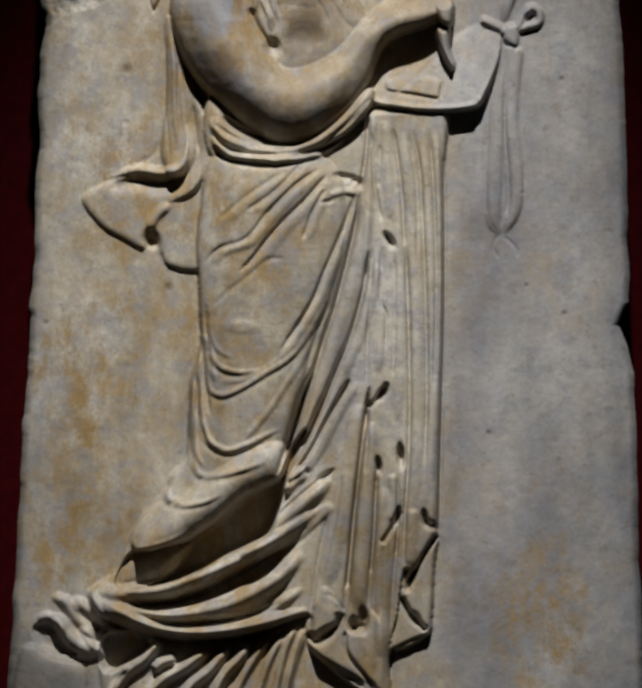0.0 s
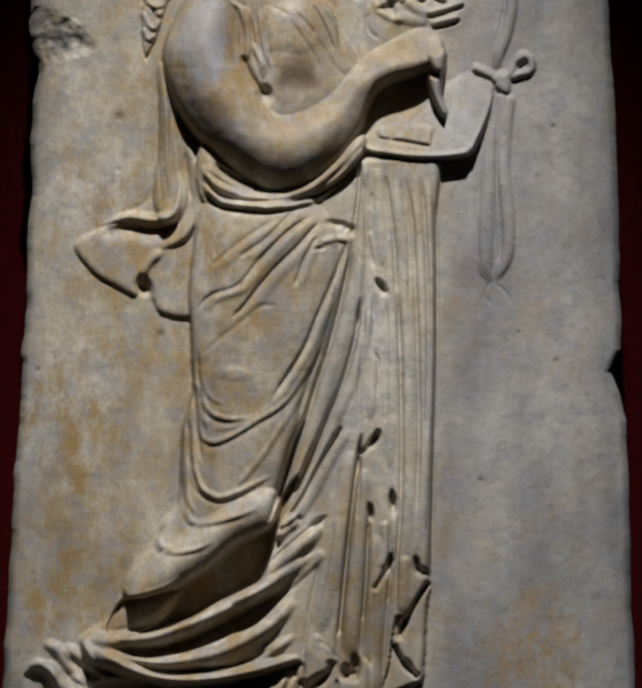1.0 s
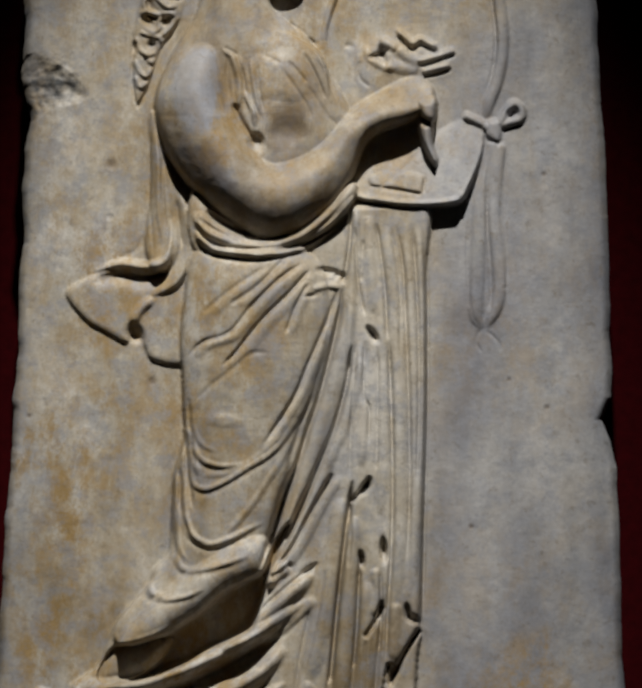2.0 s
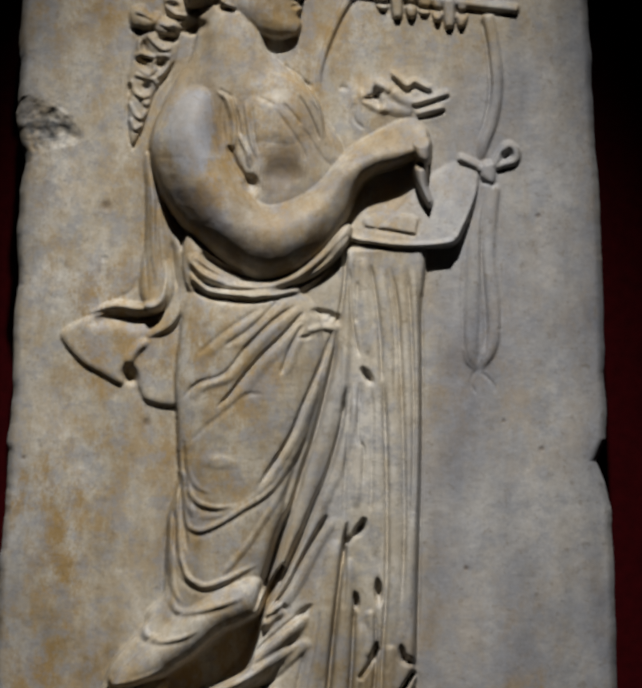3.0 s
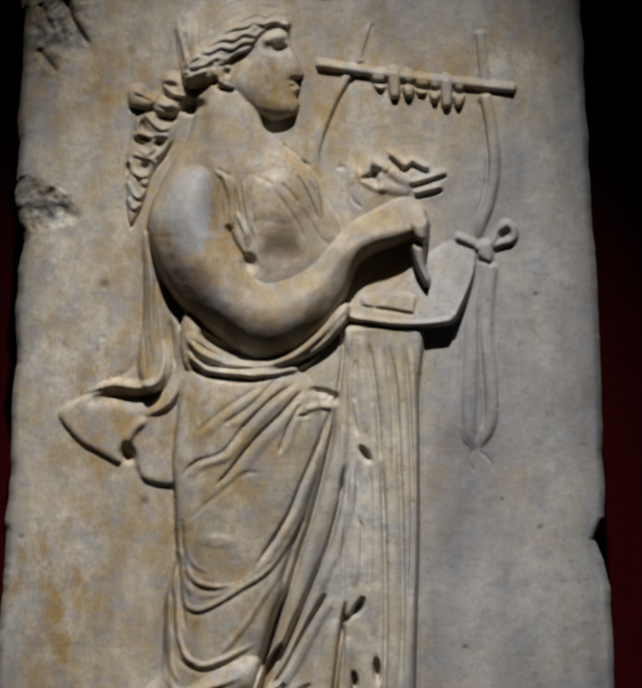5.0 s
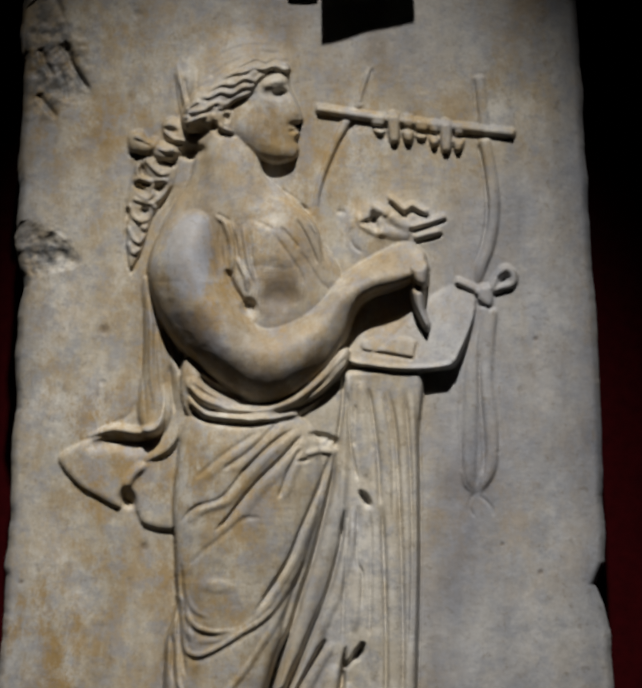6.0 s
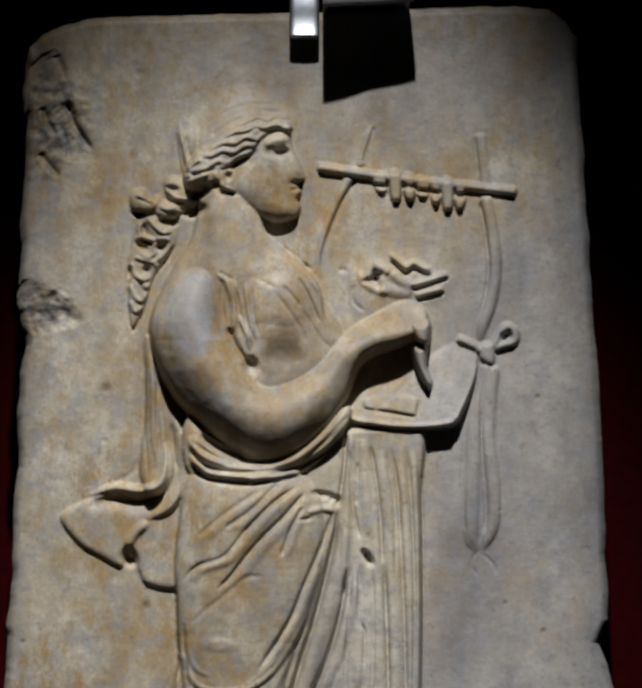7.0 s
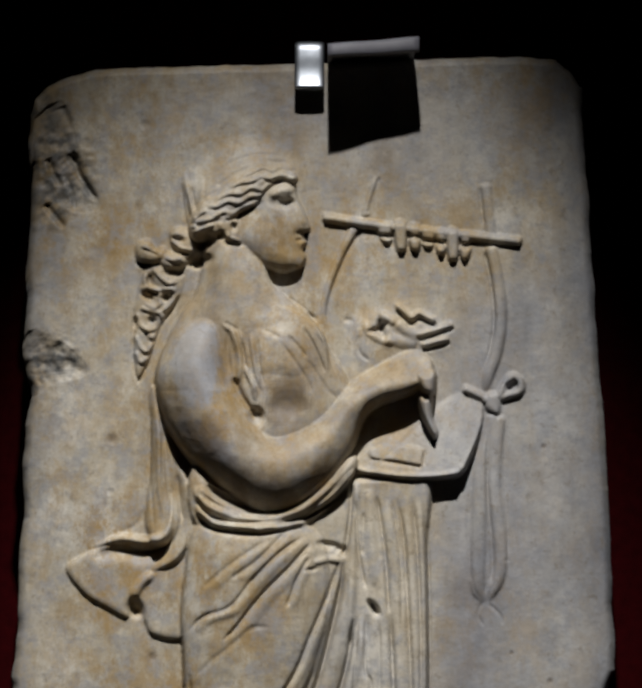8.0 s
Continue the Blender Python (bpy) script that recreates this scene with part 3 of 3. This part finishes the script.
for x_, z_, a_, b_, c_, g_ in (
    (65, 680, 4.5, 11, 13, 35), (57, 490, 5, 9, 12, -35), (52, 402, 3.5, 10, 12, 8), (79, 413, 4.5, 15, 13, 4), (108, 338, 4, 10, 9, 8), (115, 330, 8, 5, 9, -30), (22, 209, 6, 9, 10, 0), (34, 215, 6, 14, 11, 0), (28, 204, 9, 6, 6, 12),
    (-11, 200, 14, 6, 8, 25), (93, 268, 5, 12, 6, -30), (75, 341, 3.5, 10, 8, -15), (98, 217, 5, 9, 5, 30),
    (12, 758, 14, 5, 5, -8), (28, 751, 4, 6, 6, -15), (1, 761, 6, 4, 4, 0), (-12, 728, 8, 2.5, 3, 10), (21, 753, 5, 3, 4, 40),
):
    pit(x_, z_, a_, b_, c_, g_)
ridge([(-9, 736), (9, 741), (25, 739)], 6, 4, 0.2, 0.2)

# rolled cloth across the waist
dome([(-160, 860), (-126, 832), (-72, 804), (-17, 827), (38, 872), (40, 846), (-6, 802), (-61, 774), (-104, 770), (-150, 779), (-164, 810)], 31, 26, base=20, slope=0)
for line, r_, h_ in (
    ([(-159, 832), (-143, 810), (-110, 796), (-72, 792), (-28, 802), (10, 832), (40, 866)], 8, 9), ([(-156, 810), (-137, 788), (-104, 782), (-66, 781), (-23, 790), (16, 821), (42, 855)], 8, 10),
    ([(-154, 832), (-126, 813), (-93, 798)], 6, 6),
):
    ridge(line, r_, h_, 0.1, 0.1)
for line, r_, h_ in (([(-153, 799), (-137, 782), (-104, 776), (-77, 774)], 4, 9), ([(-143, 835), (-115, 816), (-77, 802)], 5, 10), ([(-61, 782), (-17, 796), (21, 821), (43, 849)], 3, 7), ([(-156, 821), (-142, 799), (-115, 788), (-72, 787)], 2.5, 5), ([(-77, 774), (-50, 778), (-23, 784)], 3, 5)):
    groove(line, r_, h_)

# head and neck, turned in profile
dome([(-151, 1119), (-144, 1172), (-108, 1172), (-74, 1131), (-64, 1101), (-51, 1085), (-18, 1059), (8, 1014), (32, 974), (38, 934), (21, 894), (-17, 860), (-94, 849), (-155, 894), (-183, 951), (-195, 1014), (-179, 1055), (-160, 1084)], 36, 60, base=3)
dome([(-175, 1184), (-180, 1220), (-165, 1246), (-131, 1273), (-97, 1288), (-63, 1282), (-43, 1264), (-34, 1243), (-52, 1220), (-74, 1202), (-108, 1160), (-130, 1160), (-158, 1160)], 20, 55, base=0, soft=14)
dome([(-105, 1202), (-74, 1243), (-43, 1252), (-34, 1236), (-31, 1214), (-23, 1196), (-15, 1174), (-18, 1167), (-23, 1163), (-19, 1153), (-23, 1144), (-20, 1132), (-24, 1120), (-37, 1115), (-51, 1113), (-74, 1121), (-96, 1136), (-116, 1160)], 27, 34, base=6, slope=0.5)
dome([(-32, 1242), (-49, 1258), (-80, 1259), (-108, 1245), (-136, 1222), (-157, 1202), (-170, 1172), (-158, 1153), (-130, 1155), (-103, 1148), (-101, 1172), (-105, 1190), (-82, 1197), (-67, 1220), (-57, 1236), (-36, 1235)], 31, 22, base=15, slope=0.8)
pit(-43, 1205.7, 10, 7, 8)
pit(-51.6, 1206.3, 14, 7, 4)
ridge([(-68, 1216), (-52, 1224), (-34, 1222)], 8, 4)
groove([(-33, 1155), (-22, 1157)], 2.5, 4, 0.4, 0)
pit(-23.3, 1164.8, 8, 4, 5)
ridge([(-29, 1202), (-23, 1184), (-19, 1175)], 6, 3)
# wavy hair drawn back from the brow over the ear
for line in (
    [(-36, 1252), (-49, 1257), (-62, 1251), (-74, 1255), (-88, 1249), (-103, 1242)], [(-38, 1245), (-52, 1245), (-64, 1239), (-77, 1243), (-90, 1236), (-104, 1234), (-118, 1227)], [(-52, 1236), (-66, 1231), (-76, 1224), (-90, 1227), (-103, 1219), (-119, 1219), (-135, 1210)],
    [(-71, 1224), (-80, 1216), (-92, 1215), (-105, 1206), (-120, 1209), (-133, 1202), (-147, 1202)], [(-77, 1210), (-89, 1204), (-101, 1200), (-111, 1192), (-126, 1194), (-140, 1188)], [(-127, 1190), (-143, 1184), (-155, 1181), (-166, 1172)],
    [(-137, 1177), (-151, 1172), (-164, 1166)], [(-131, 1228), (-143, 1219), (-147, 1209)], [(-147, 1197), (-157, 1191), (-164, 1183)], [(-123, 1160), (-112, 1157), (-103, 1153)],
    [(-130, 1180), (-127, 1167), (-116, 1161)], [(-123, 1188), (-113, 1186), (-109, 1177)],
):
    ridge(line, 4.4, 3.2, 0.12, 0.15)
    groove([(x + 0.5, z - 5) for x, z in line], 1.7, 1.5, 0.15, 0.2)
for line in ([(-43, 1264), (-66, 1267), (-91, 1266), (-117, 1255), (-136, 1240)], [(-58, 1275), (-86, 1276), (-114, 1267), (-139, 1249)], [(-52, 1254), (-74, 1261), (-97, 1257), (-120, 1245), (-142, 1227)], [(-153, 1243), (-154, 1219), (-152, 1196)]):
    ridge(line, 5, 1.6)
for line in ([(-180, 1234), (-177, 1205), (-171, 1175), (-164, 1155)], [(-167, 1228), (-164, 1210), (-157, 1190)], [(-173, 1219), (-170, 1196), (-164, 1177)]):
    groove(line, 1.8, 3.5)
ridge([(-176, 1246), (-171, 1219), (-165, 1190), (-160, 1166)], 5, 4)
for x_, z_, a_, b_, c_, g_ in ((-112, 1174, 4, 6, 8, 0), (-95, 1194, 12, 4, 6, 32), (-80, 1205, 6, 3, 4, 40), (-111, 1185, 5, 3, 5, 20), (-113, 1151, 12, 3.5, 7, -12), (-147, 1155, 13, 10, 14, 30), (-154, 1128, 14, 9, 12, 12), (-127, 1163, 5, 6, 7, 0), (-43, 1248, 6, 3, 4, 0), (-159, 1177, 10, 2.5, 5, -5)):
    pit(x_, z_, a_, b_, c_, g_)

# chest, sleeve, upper arm and forearm
dome([(-106, 1043), (-62, 1055), (-18, 1032), (-6, 991), (-15, 962), (-42, 956), (-67, 961), (-89, 951), (-106, 980)], 39, 34, base=27, soft=16)
groove([(-68, 931), (-42, 937), (-17, 937)], 17, 6, 0.4, 0.4)
dome([(-143, 1059), (-173, 1046), (-196, 1017), (-208, 980), (-205, 945), (-190, 903), (-165, 866), (-126, 832), (-94, 809), (-64, 796), (-23, 809), (16, 841), (38, 877), (53, 917), (72, 937), (110, 950), (140, 967), (143, 984), (136, 1000), (116, 1010), (89, 999), (56, 980), (32, 962), (5, 934), (-23, 914), (-58, 903), (-75, 916), (-95, 942), (-111, 974), (-117, 1014), (-126, 1046)], 82, 100, base=3, slope=0.9)
dome([(123, 948), (132, 960), (140, 948), (140, 922), (146, 903), (142, 894), (132, 911), (125, 928)], 34, 10, base=14)
dome([(121, 980), (142, 984), (144, 962), (140, 951), (126, 957)], 40, 8, base=20)
pit(-80.6, 923.7, 9, 11, 11, 20)
groove([(-110, 974), (-101, 951), (-86, 928)], 4, 7)
groove([(-115, 1043), (-118, 1008), (-115, 980)], 3, 3)
for line, r_, h_ in (
    ([(-126, 1046), (-112, 1032), (-103, 1003), (-103, 968)], 6, 5), ([(-104, 1037), (-95, 1008), (-92, 980), (-78, 951)], 4, 4), ([(-90, 1032), (-84, 991), (-74, 957)], 4, 3), ([(-98, 991), (-86, 962), (-82, 942)], 4, 4),
):
    ridge(line, r_, h_)
for line, r_, h_ in (
    ([(-99, 1026), (-95, 991), (-84, 957)], 2, 3.5), ([(-81, 1026), (-78, 991), (-72, 962)], 1.8, 2.5), ([(-43, 1078), (-23, 1060), (-5, 1049)], 3.5, 5), ([(-23, 1040), (-9, 1014), (5, 980)], 2.4, 4),
    ([(-42, 1029), (-29, 1014), (-18, 1000)], 2, 2.5), ([(-6, 1032), (8, 1003), (20, 974)], 2, 2.5), ([(-17, 997), (5, 962), (21, 945)], 2.4, 2), ([(-123, 1046), (-106, 1036)], 2, 2.5), ([(-73, 1037), (-51, 1026)], 2, 1.5),
    ([(-51, 1020), (-23, 980), (-9, 951)], 2.2, 1.6),
):
    groove(line, r_, h_ * 1.1)

# broken corners, chips and marks on the plain ground
dome([(-376, 1334), (-343, 1345), (-325, 1310), (-315, 1273), (-297, 1225), (-287, 1202), (-310, 1196), (-333, 1202), (-358, 1172), (-377, 1160)], -4, 12, base=-1, mode="set", soft=4)
for line, r_, h_ in (([(-321, 1279), (-313, 1249), (-303, 1231), (-288, 1208)], 4, 9), ([(-355, 1273), (-346, 1249), (-334, 1228)], 4, 6), ([(-356, 1208), (-338, 1184), (-327, 1172)], 4, 6), ([(-365, 1331), (-337, 1337), (-322, 1304)], 5, 3), ([(-329, 1243), (-320, 1220), (-315, 1196)], 3, 3)):
    groove(line, r_, h_)
dome([(-378, 1029), (-356, 1029), (-328, 1014), (-305, 994), (-300, 980), (-322, 975), (-343, 968), (-364, 951), (-376, 951)], -6, 12, base=-1, mode="set", soft=5)
rough = np.clip(1 - np.hypot(GX - ((-347, 996.8)[0]), GZ - ((-347, 996.8)[1])) / 50.0, 0, 1) + 0.8 * np.clip(1 - np.hypot((GX - ((-340.1, 1249.4)[0])) * 1.4, GZ - ((-340.1, 1249.4)[1])) / 90.0, 0, 1)
H += np.clip(rough * 2, 0, 1) * value_noise(GX, GZ, 11, 21, 3) * 3.0
for x_, z_, a_ in ((279.4, 589.9, 3), (185.8, 442.3, 2.6), (233.3, 624.6, 2.2), (-206, 619.9, 5), (-356.2, 575.6, 2.5), (-261.7, 894.2, 6), (-262.9, 826.7, 4), (-228.2, 1312.6, 6), (278.4, 884.2, 3), (228.6, 739.8, 2.5)):
    pit(x_, z_, a_, a_, 1.2)


# the robe hangs a little forward towards the foot
lean_out([(20, 745), (30, 835), (170, 835), (170, -150), (-40, -150), (-32, 215), (-20, 300), (0, 420), (20, 560)], 810, 0.014, 18)


# shallow carving, softened by wear
H = blurred(H, 1) * 0.9 + H * 0.1
H *= RELIEF
# fine unevenness of hand-smoothed stone, and a worn, rounded rim
H += value_noise(GX, GZ, 60, 11, 3) * 1.0 + value_noise(GX, GZ, 9, 12, 2) * 0.28
rim = np.minimum(np.minimum(GX - lx - wear_l, rx + wear_r - GX), np.minimum(top_z - GZ, 400))
H -= 20.0 * np.clip(1 - (376.0 - 0.0277 * GZ - GX) / 110.0, 0, 1) ** 2 + 3.5 * np.clip(1 - (GX - lx - wear_l) / 45.0, 0, 1) ** 2
q = np.clip(1 - rim / 11.0, 0, 1)
H -= 11.0 * q ** 2.4


def cloud(pts, soft=25.0):
    """How strongly a stain or other colour patch with that outline covers each place, worked out on every fourth line.
    """
    p = spline(pts, 5, True)
    w = (slice(None, None, 4), slice(None, None, 4))
    d = np.where(inside(p, w), 1, -1) * along(np.vstack([p, p[:1]]), w)[0]
    d = np.repeat(np.repeat(d, 4, 0), 4, 1)[:NZ, :NX]
    d = d + value_noise(GX, GZ, soft * 1.3, 31, 4) * soft * 0.7
    q = np.clip(d / soft * 0.5 + 0.5, 0, 1)
    return q * q * (3 - 2 * q)


grey, ochre, brown, chip = (np.zeros_like(GX) for _ in range(4))
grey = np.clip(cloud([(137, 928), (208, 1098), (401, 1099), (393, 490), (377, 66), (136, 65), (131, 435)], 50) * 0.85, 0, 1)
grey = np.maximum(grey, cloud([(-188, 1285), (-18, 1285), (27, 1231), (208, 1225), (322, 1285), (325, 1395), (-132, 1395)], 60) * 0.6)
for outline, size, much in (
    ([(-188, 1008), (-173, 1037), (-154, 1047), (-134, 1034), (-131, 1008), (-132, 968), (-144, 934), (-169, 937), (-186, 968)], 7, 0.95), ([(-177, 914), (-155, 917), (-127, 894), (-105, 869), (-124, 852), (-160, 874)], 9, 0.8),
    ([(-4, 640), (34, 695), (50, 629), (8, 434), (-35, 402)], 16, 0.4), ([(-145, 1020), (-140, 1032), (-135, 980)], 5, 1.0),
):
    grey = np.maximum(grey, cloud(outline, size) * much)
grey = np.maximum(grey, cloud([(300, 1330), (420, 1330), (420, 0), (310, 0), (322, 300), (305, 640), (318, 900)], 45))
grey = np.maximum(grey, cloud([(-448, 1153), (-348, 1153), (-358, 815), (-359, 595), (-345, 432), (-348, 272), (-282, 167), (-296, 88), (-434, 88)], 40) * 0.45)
ochre = np.clip(0.58 + 0.55 * value_noise(GX, GZ, 130, 41, 3), 0, 1) * (1 - 0.75 * grey)
for outline in ([(205, 301), (285, 307), (299, 170), (230, 134), (189, 196)], [(-369, 551), (-272, 552), (-255, 460), (-300, 272), (-358, 262)], [(-145, 716), (-37, 717), (-26, 651), (-112, 607)], [(-262, 804), (-208, 804), (-218, 749), (-288, 754)], [(-172, 934), (-116, 917), (-50, 849), (16, 872), (-6, 821), (-72, 793), (-138, 838)], [(-129, 1043), (-112, 1032), (-114, 968), (-131, 968)]):
    ochre = np.maximum(ochre, cloud(outline, 45) * 0.95)
ochre *= 1 - 0.75 * cloud([(44, 833), (131, 822), (132, 597), (125, 328), (104, 195), (14, 168), (-23, 221), (18, 434), (45, 651)], 20)
chip = np.maximum(cloud([(-378, 1026), (-353, 1026), (-322, 1011), (-302, 985), (-338, 973), (-370, 951)], 9), cloud([(-376, 1337), (-343, 1343), (-318, 1285), (-291, 1214), (-327, 1196), (-372, 1172)], 22) * 0.85) * np.clip(0.6 + value_noise(GX, GZ, 10, 45, 3), 0, 1)
chip = np.maximum(chip, cloud([(-399, 208), (-367, 198), (-324, 167), (-290, 156), (-296, 88), (-412, 88)], 22) * 0.6)
chip = np.maximum(chip, 0.3 * cloud([(-389, 1196), (-360, 1148), (-360, 894), (-339, 827), (-366, 810), (-393, 951)], 18))
# shade of the hollow under the breast, painted in as brown
brown = np.maximum(cloud([(-67, 962), (-23, 974), (-15, 934), (-45, 911), (-72, 917)], 12) * 0.65, 0)
brown = np.maximum(brown, 0.42 * cloud([(-129, 1037), (-113, 1023), (-114, 974), (-129, 962), (-133, 997)], 6))
# mottled brown along the lower side of upper arm and forearm
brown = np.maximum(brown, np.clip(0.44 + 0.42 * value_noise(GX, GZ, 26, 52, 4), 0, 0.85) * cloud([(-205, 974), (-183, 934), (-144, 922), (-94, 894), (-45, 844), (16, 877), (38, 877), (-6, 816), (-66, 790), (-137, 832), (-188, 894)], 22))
brown = np.maximum(brown, np.clip(0.15 + 0.4 * value_noise(GX, GZ, 18, 53, 4), 0, 0.5) * cloud([(-108, 1214), (-74, 1220), (-29, 1160), (-23, 1113), (-96, 1125), (-129, 1101), (-141, 1148)], 25))
brown = np.maximum(brown, np.clip(0.22 + 0.30 * value_noise(GX, GZ, 34, 54, 4), 0, 0.5) * cloud([(-150, 1090), (-60, 1090), (10, 1010), (40, 960), (110, 1005), (140, 985), (136, 950), (60, 920), (30, 850), (-60, 790), (-150, 850), (-205, 960), (-190, 1030)], 20) * (1 - 0.8 * grey))
for x_, z_, a_ in ((279.4, 589.9, 4), (185.8, 442.3, 3.5), (233.3, 624.6, 2.5), (-206, 619.9, 6), (-356.2, 575.6, 3), (-261.7, 894.2, 7), (278.4, 884.2, 3)):
    brown = np.maximum(brown, 0.6 * np.exp(-((GX - x_) ** 2 + (GZ - z_) ** 2) / a_ ** 2))



def stone_sheet():
    """The carved face with its sides and back, as one closed mesh."""
    depth = H / 1000.0
    z = Z0 + GZ / 1000.0
    front = np.stack([GX / 1000.0 * (1 - depth / EYE_Y), -depth, z - (z - EYE_Z) * depth / EYE_Y], -1).reshape(-1, 3)
    i = np.arange(NX * NZ).reshape(NZ, NX)
    quads = np.stack([i[:-1, :-1], i[:-1, 1:], i[1:, 1:], i[1:, :-1]], -1).reshape(-1, 4)
    loop = np.concatenate([i[0, :-1], i[:-1, -1], i[-1, :0:-1], i[:0:-1, 0]])
    n = len(front)
    ring = front[loop].copy()
    ring[:, 1] = 0.06 + 0.004 * np.sin(np.arange(len(loop)) * 0.3)
    back = ring.copy()
    back[:, 1] = 0.115
    verts = np.vstack([front, ring, back])
    k = np.arange(len(loop))
    k2 = (k + 1) % len(loop)
    m = len(loop)
    sides = np.stack([loop[k2], loop[k], n + k, n + k2], -1)
    rear = np.stack([n + k2, n + k, n + m + k, n + m + k2], -1)
    quads = np.vstack([quads, sides, rear])
    me = bpy.data.meshes.new("relief_slab")
    me.vertices.add(len(verts))
    me.vertices.foreach_set("co", verts.ravel())
    extra = 1
    me.loops.add(quads.size + m)
    me.polygons.add(len(quads) + extra)
    me.loops.foreach_set("vertex_index", np.concatenate([quads.ravel(), n + m + k[::-1]]).astype(np.int32))
    me.polygons.foreach_set("loop_start", np.concatenate([np.arange(len(quads)) * 4, [quads.size]]).astype(np.int32))
    me.update(calc_edges=True)
    me.validate()
    me.shade_smooth()
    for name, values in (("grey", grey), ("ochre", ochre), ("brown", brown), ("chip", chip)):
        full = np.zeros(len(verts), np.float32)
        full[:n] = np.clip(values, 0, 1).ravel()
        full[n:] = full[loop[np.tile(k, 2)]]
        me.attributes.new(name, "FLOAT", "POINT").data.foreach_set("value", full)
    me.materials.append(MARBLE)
    return new("relief_slab", me)


slab = tagged(stone_sheet(), "weathered cream marble slab carved with a draped lyre player in relief", "relief")


# ---- steel clamp and grey metal plate on the slab's top edge ----
def part(name, bm, mat, parent, label=""):
    me = bpy.data.meshes.new(name)
    bm.to_mesh(me)
    bm.free()
    me.materials.append(mat)
    me.shade_smooth()
    ob = new(name, me)
    ob.parent = parent
    return tagged(ob, label)


def strap(bm, path, x0, x1, thick, bulge=0.0):
    """A bent metal strip: a path of (y, z) with thickness, swept across from x0 to x1 with rolled sides."""
    p = spline(path, 6)
    d = np.gradient(p, axis=0)
    nrm = np.stack([d[:, 1], -d[:, 0]], -1) / np.linalg.norm(d, axis=1)[:, None]
    across = [(0.0, 0.0), (0.03, 0.35), (0.10, 0.8), (0.2, 1.0), (0.5, 1.12), (0.8, 1.0), (0.90, 0.8), (0.97, 0.35), (1.0, 0.0)]
    rings = []
    for (y, z), (a, b) in zip(p, nrm):
        ring = [bm.verts.new((x0 + (x1 - x0) * u, y + a * (thick * 0.5 + bulge) * k, z + b * (thick * 0.5 + bulge) * k)) for u, k in across]
        ring += [bm.verts.new((x0 + (x1 - x0) * u, y - a * thick * 0.5 * k, z - b * thick * 0.5 * k)) for u, k in across[-2:0:-1]]
        rings.append(ring)
    for r, q in zip(rings, rings[1:]):
        for i in range(len(r)):
            j = (i + 1) % len(r)
            bm.faces.new((r[i], r[j], q[j], q[i]))
    bm.faces.new(rings[0])
    bm.faces.new(rings[-1][::-1])
    bmesh.ops.recalc_face_normals(bm, faces=bm.faces[:])


clamp = new("steel_clamp")
clamp.location = (-0.015, 0.0, 2.80)
tagged(clamp, "polished steel clamp hooked over the top edge of the marble slab", "clamp")
bm = bmesh.new()
strap(bm, [(-0.0215, -0.044), (-0.0188, -0.033), (-0.0172, -0.018), (-0.0170, 0.002), (-0.0145, 0.0165), (-0.005, 0.0235), (0.02, 0.0235), (0.07, 0.0235), (0.112, 0.021), (0.124, 0.006), (0.125, -0.02), (0.125, -0.07)], -0.0192, 0.0192, 0.005, 0.004)
part("hook", bm, STEEL, clamp, "bright polished steel hook with rolled edges")
bm = bmesh.new()
bmesh.ops.create_cube(bm, size=1, matrix=Matrix.LocRotScale((0, 0.163, -0.04), None, (0.036, 0.07, 0.02)))
bmesh.ops.bevel(bm, geom=bm.edges[:], offset=0.002, segments=2, affect="EDGES")
part("wall_bracket", bm, STEEL, clamp)

plate = new("metal_plate")
plate.location = (0.065, 0.0, 2.80)
tagged(plate, "dull grey metal plate with a lip over the slab's top edge", "plate")
bm = bmesh.new()
NU, NV, LIP = 14, 13, 3
grid = {}
for side in (0, 1):
    for i in range(NU + 1):
        for j in range(NV + 1):
            u, v, fall = i / NU, min(1.0, j / (NV - LIP)), max(0, j - NV + LIP) / LIP
            jut = 0.0815 - 0.0145 * u + 0.0012 * math.sin(9 * u) * v
            y = 0.10 + (-jut - 0.10) * v
            out = max(0.0, -y) / jut
            z = 0.006 + 0.003 * u - out * (0.017 - 0.013 * u) + 0.003 * side - fall * (0.016 + 0.003 * u)
            grid[side, i, j] = bm.verts.new((-0.0565 + 0.113 * u + 0.004 * u * out, y - (0.003 * side if fall else 0.0), z))
for i in range(NU):
    for j in range(NV):
        bm.faces.new([grid[0, a, b] for a, b in ((i, j), (i, j + 1), (i + 1, j + 1), (i + 1, j))])
        bm.faces.new([grid[1, a, b] for a, b in ((i, j), (i + 1, j), (i + 1, j + 1), (i, j + 1))])
for i in range(NU):
    for j in (0, NV):
        bm.faces.new([grid[0, i, j], grid[0, i + 1, j], grid[1, i + 1, j], grid[1, i, j]])
for j in range(NV):
    for i in (0, NU):
        bm.faces.new([grid[0, i, j], grid[0, i, j + 1], grid[1, i, j + 1], grid[1, i, j]])
bmesh.ops.recalc_face_normals(bm, faces=bm.faces[:])
part("sheet", bm, LEAD, plate)
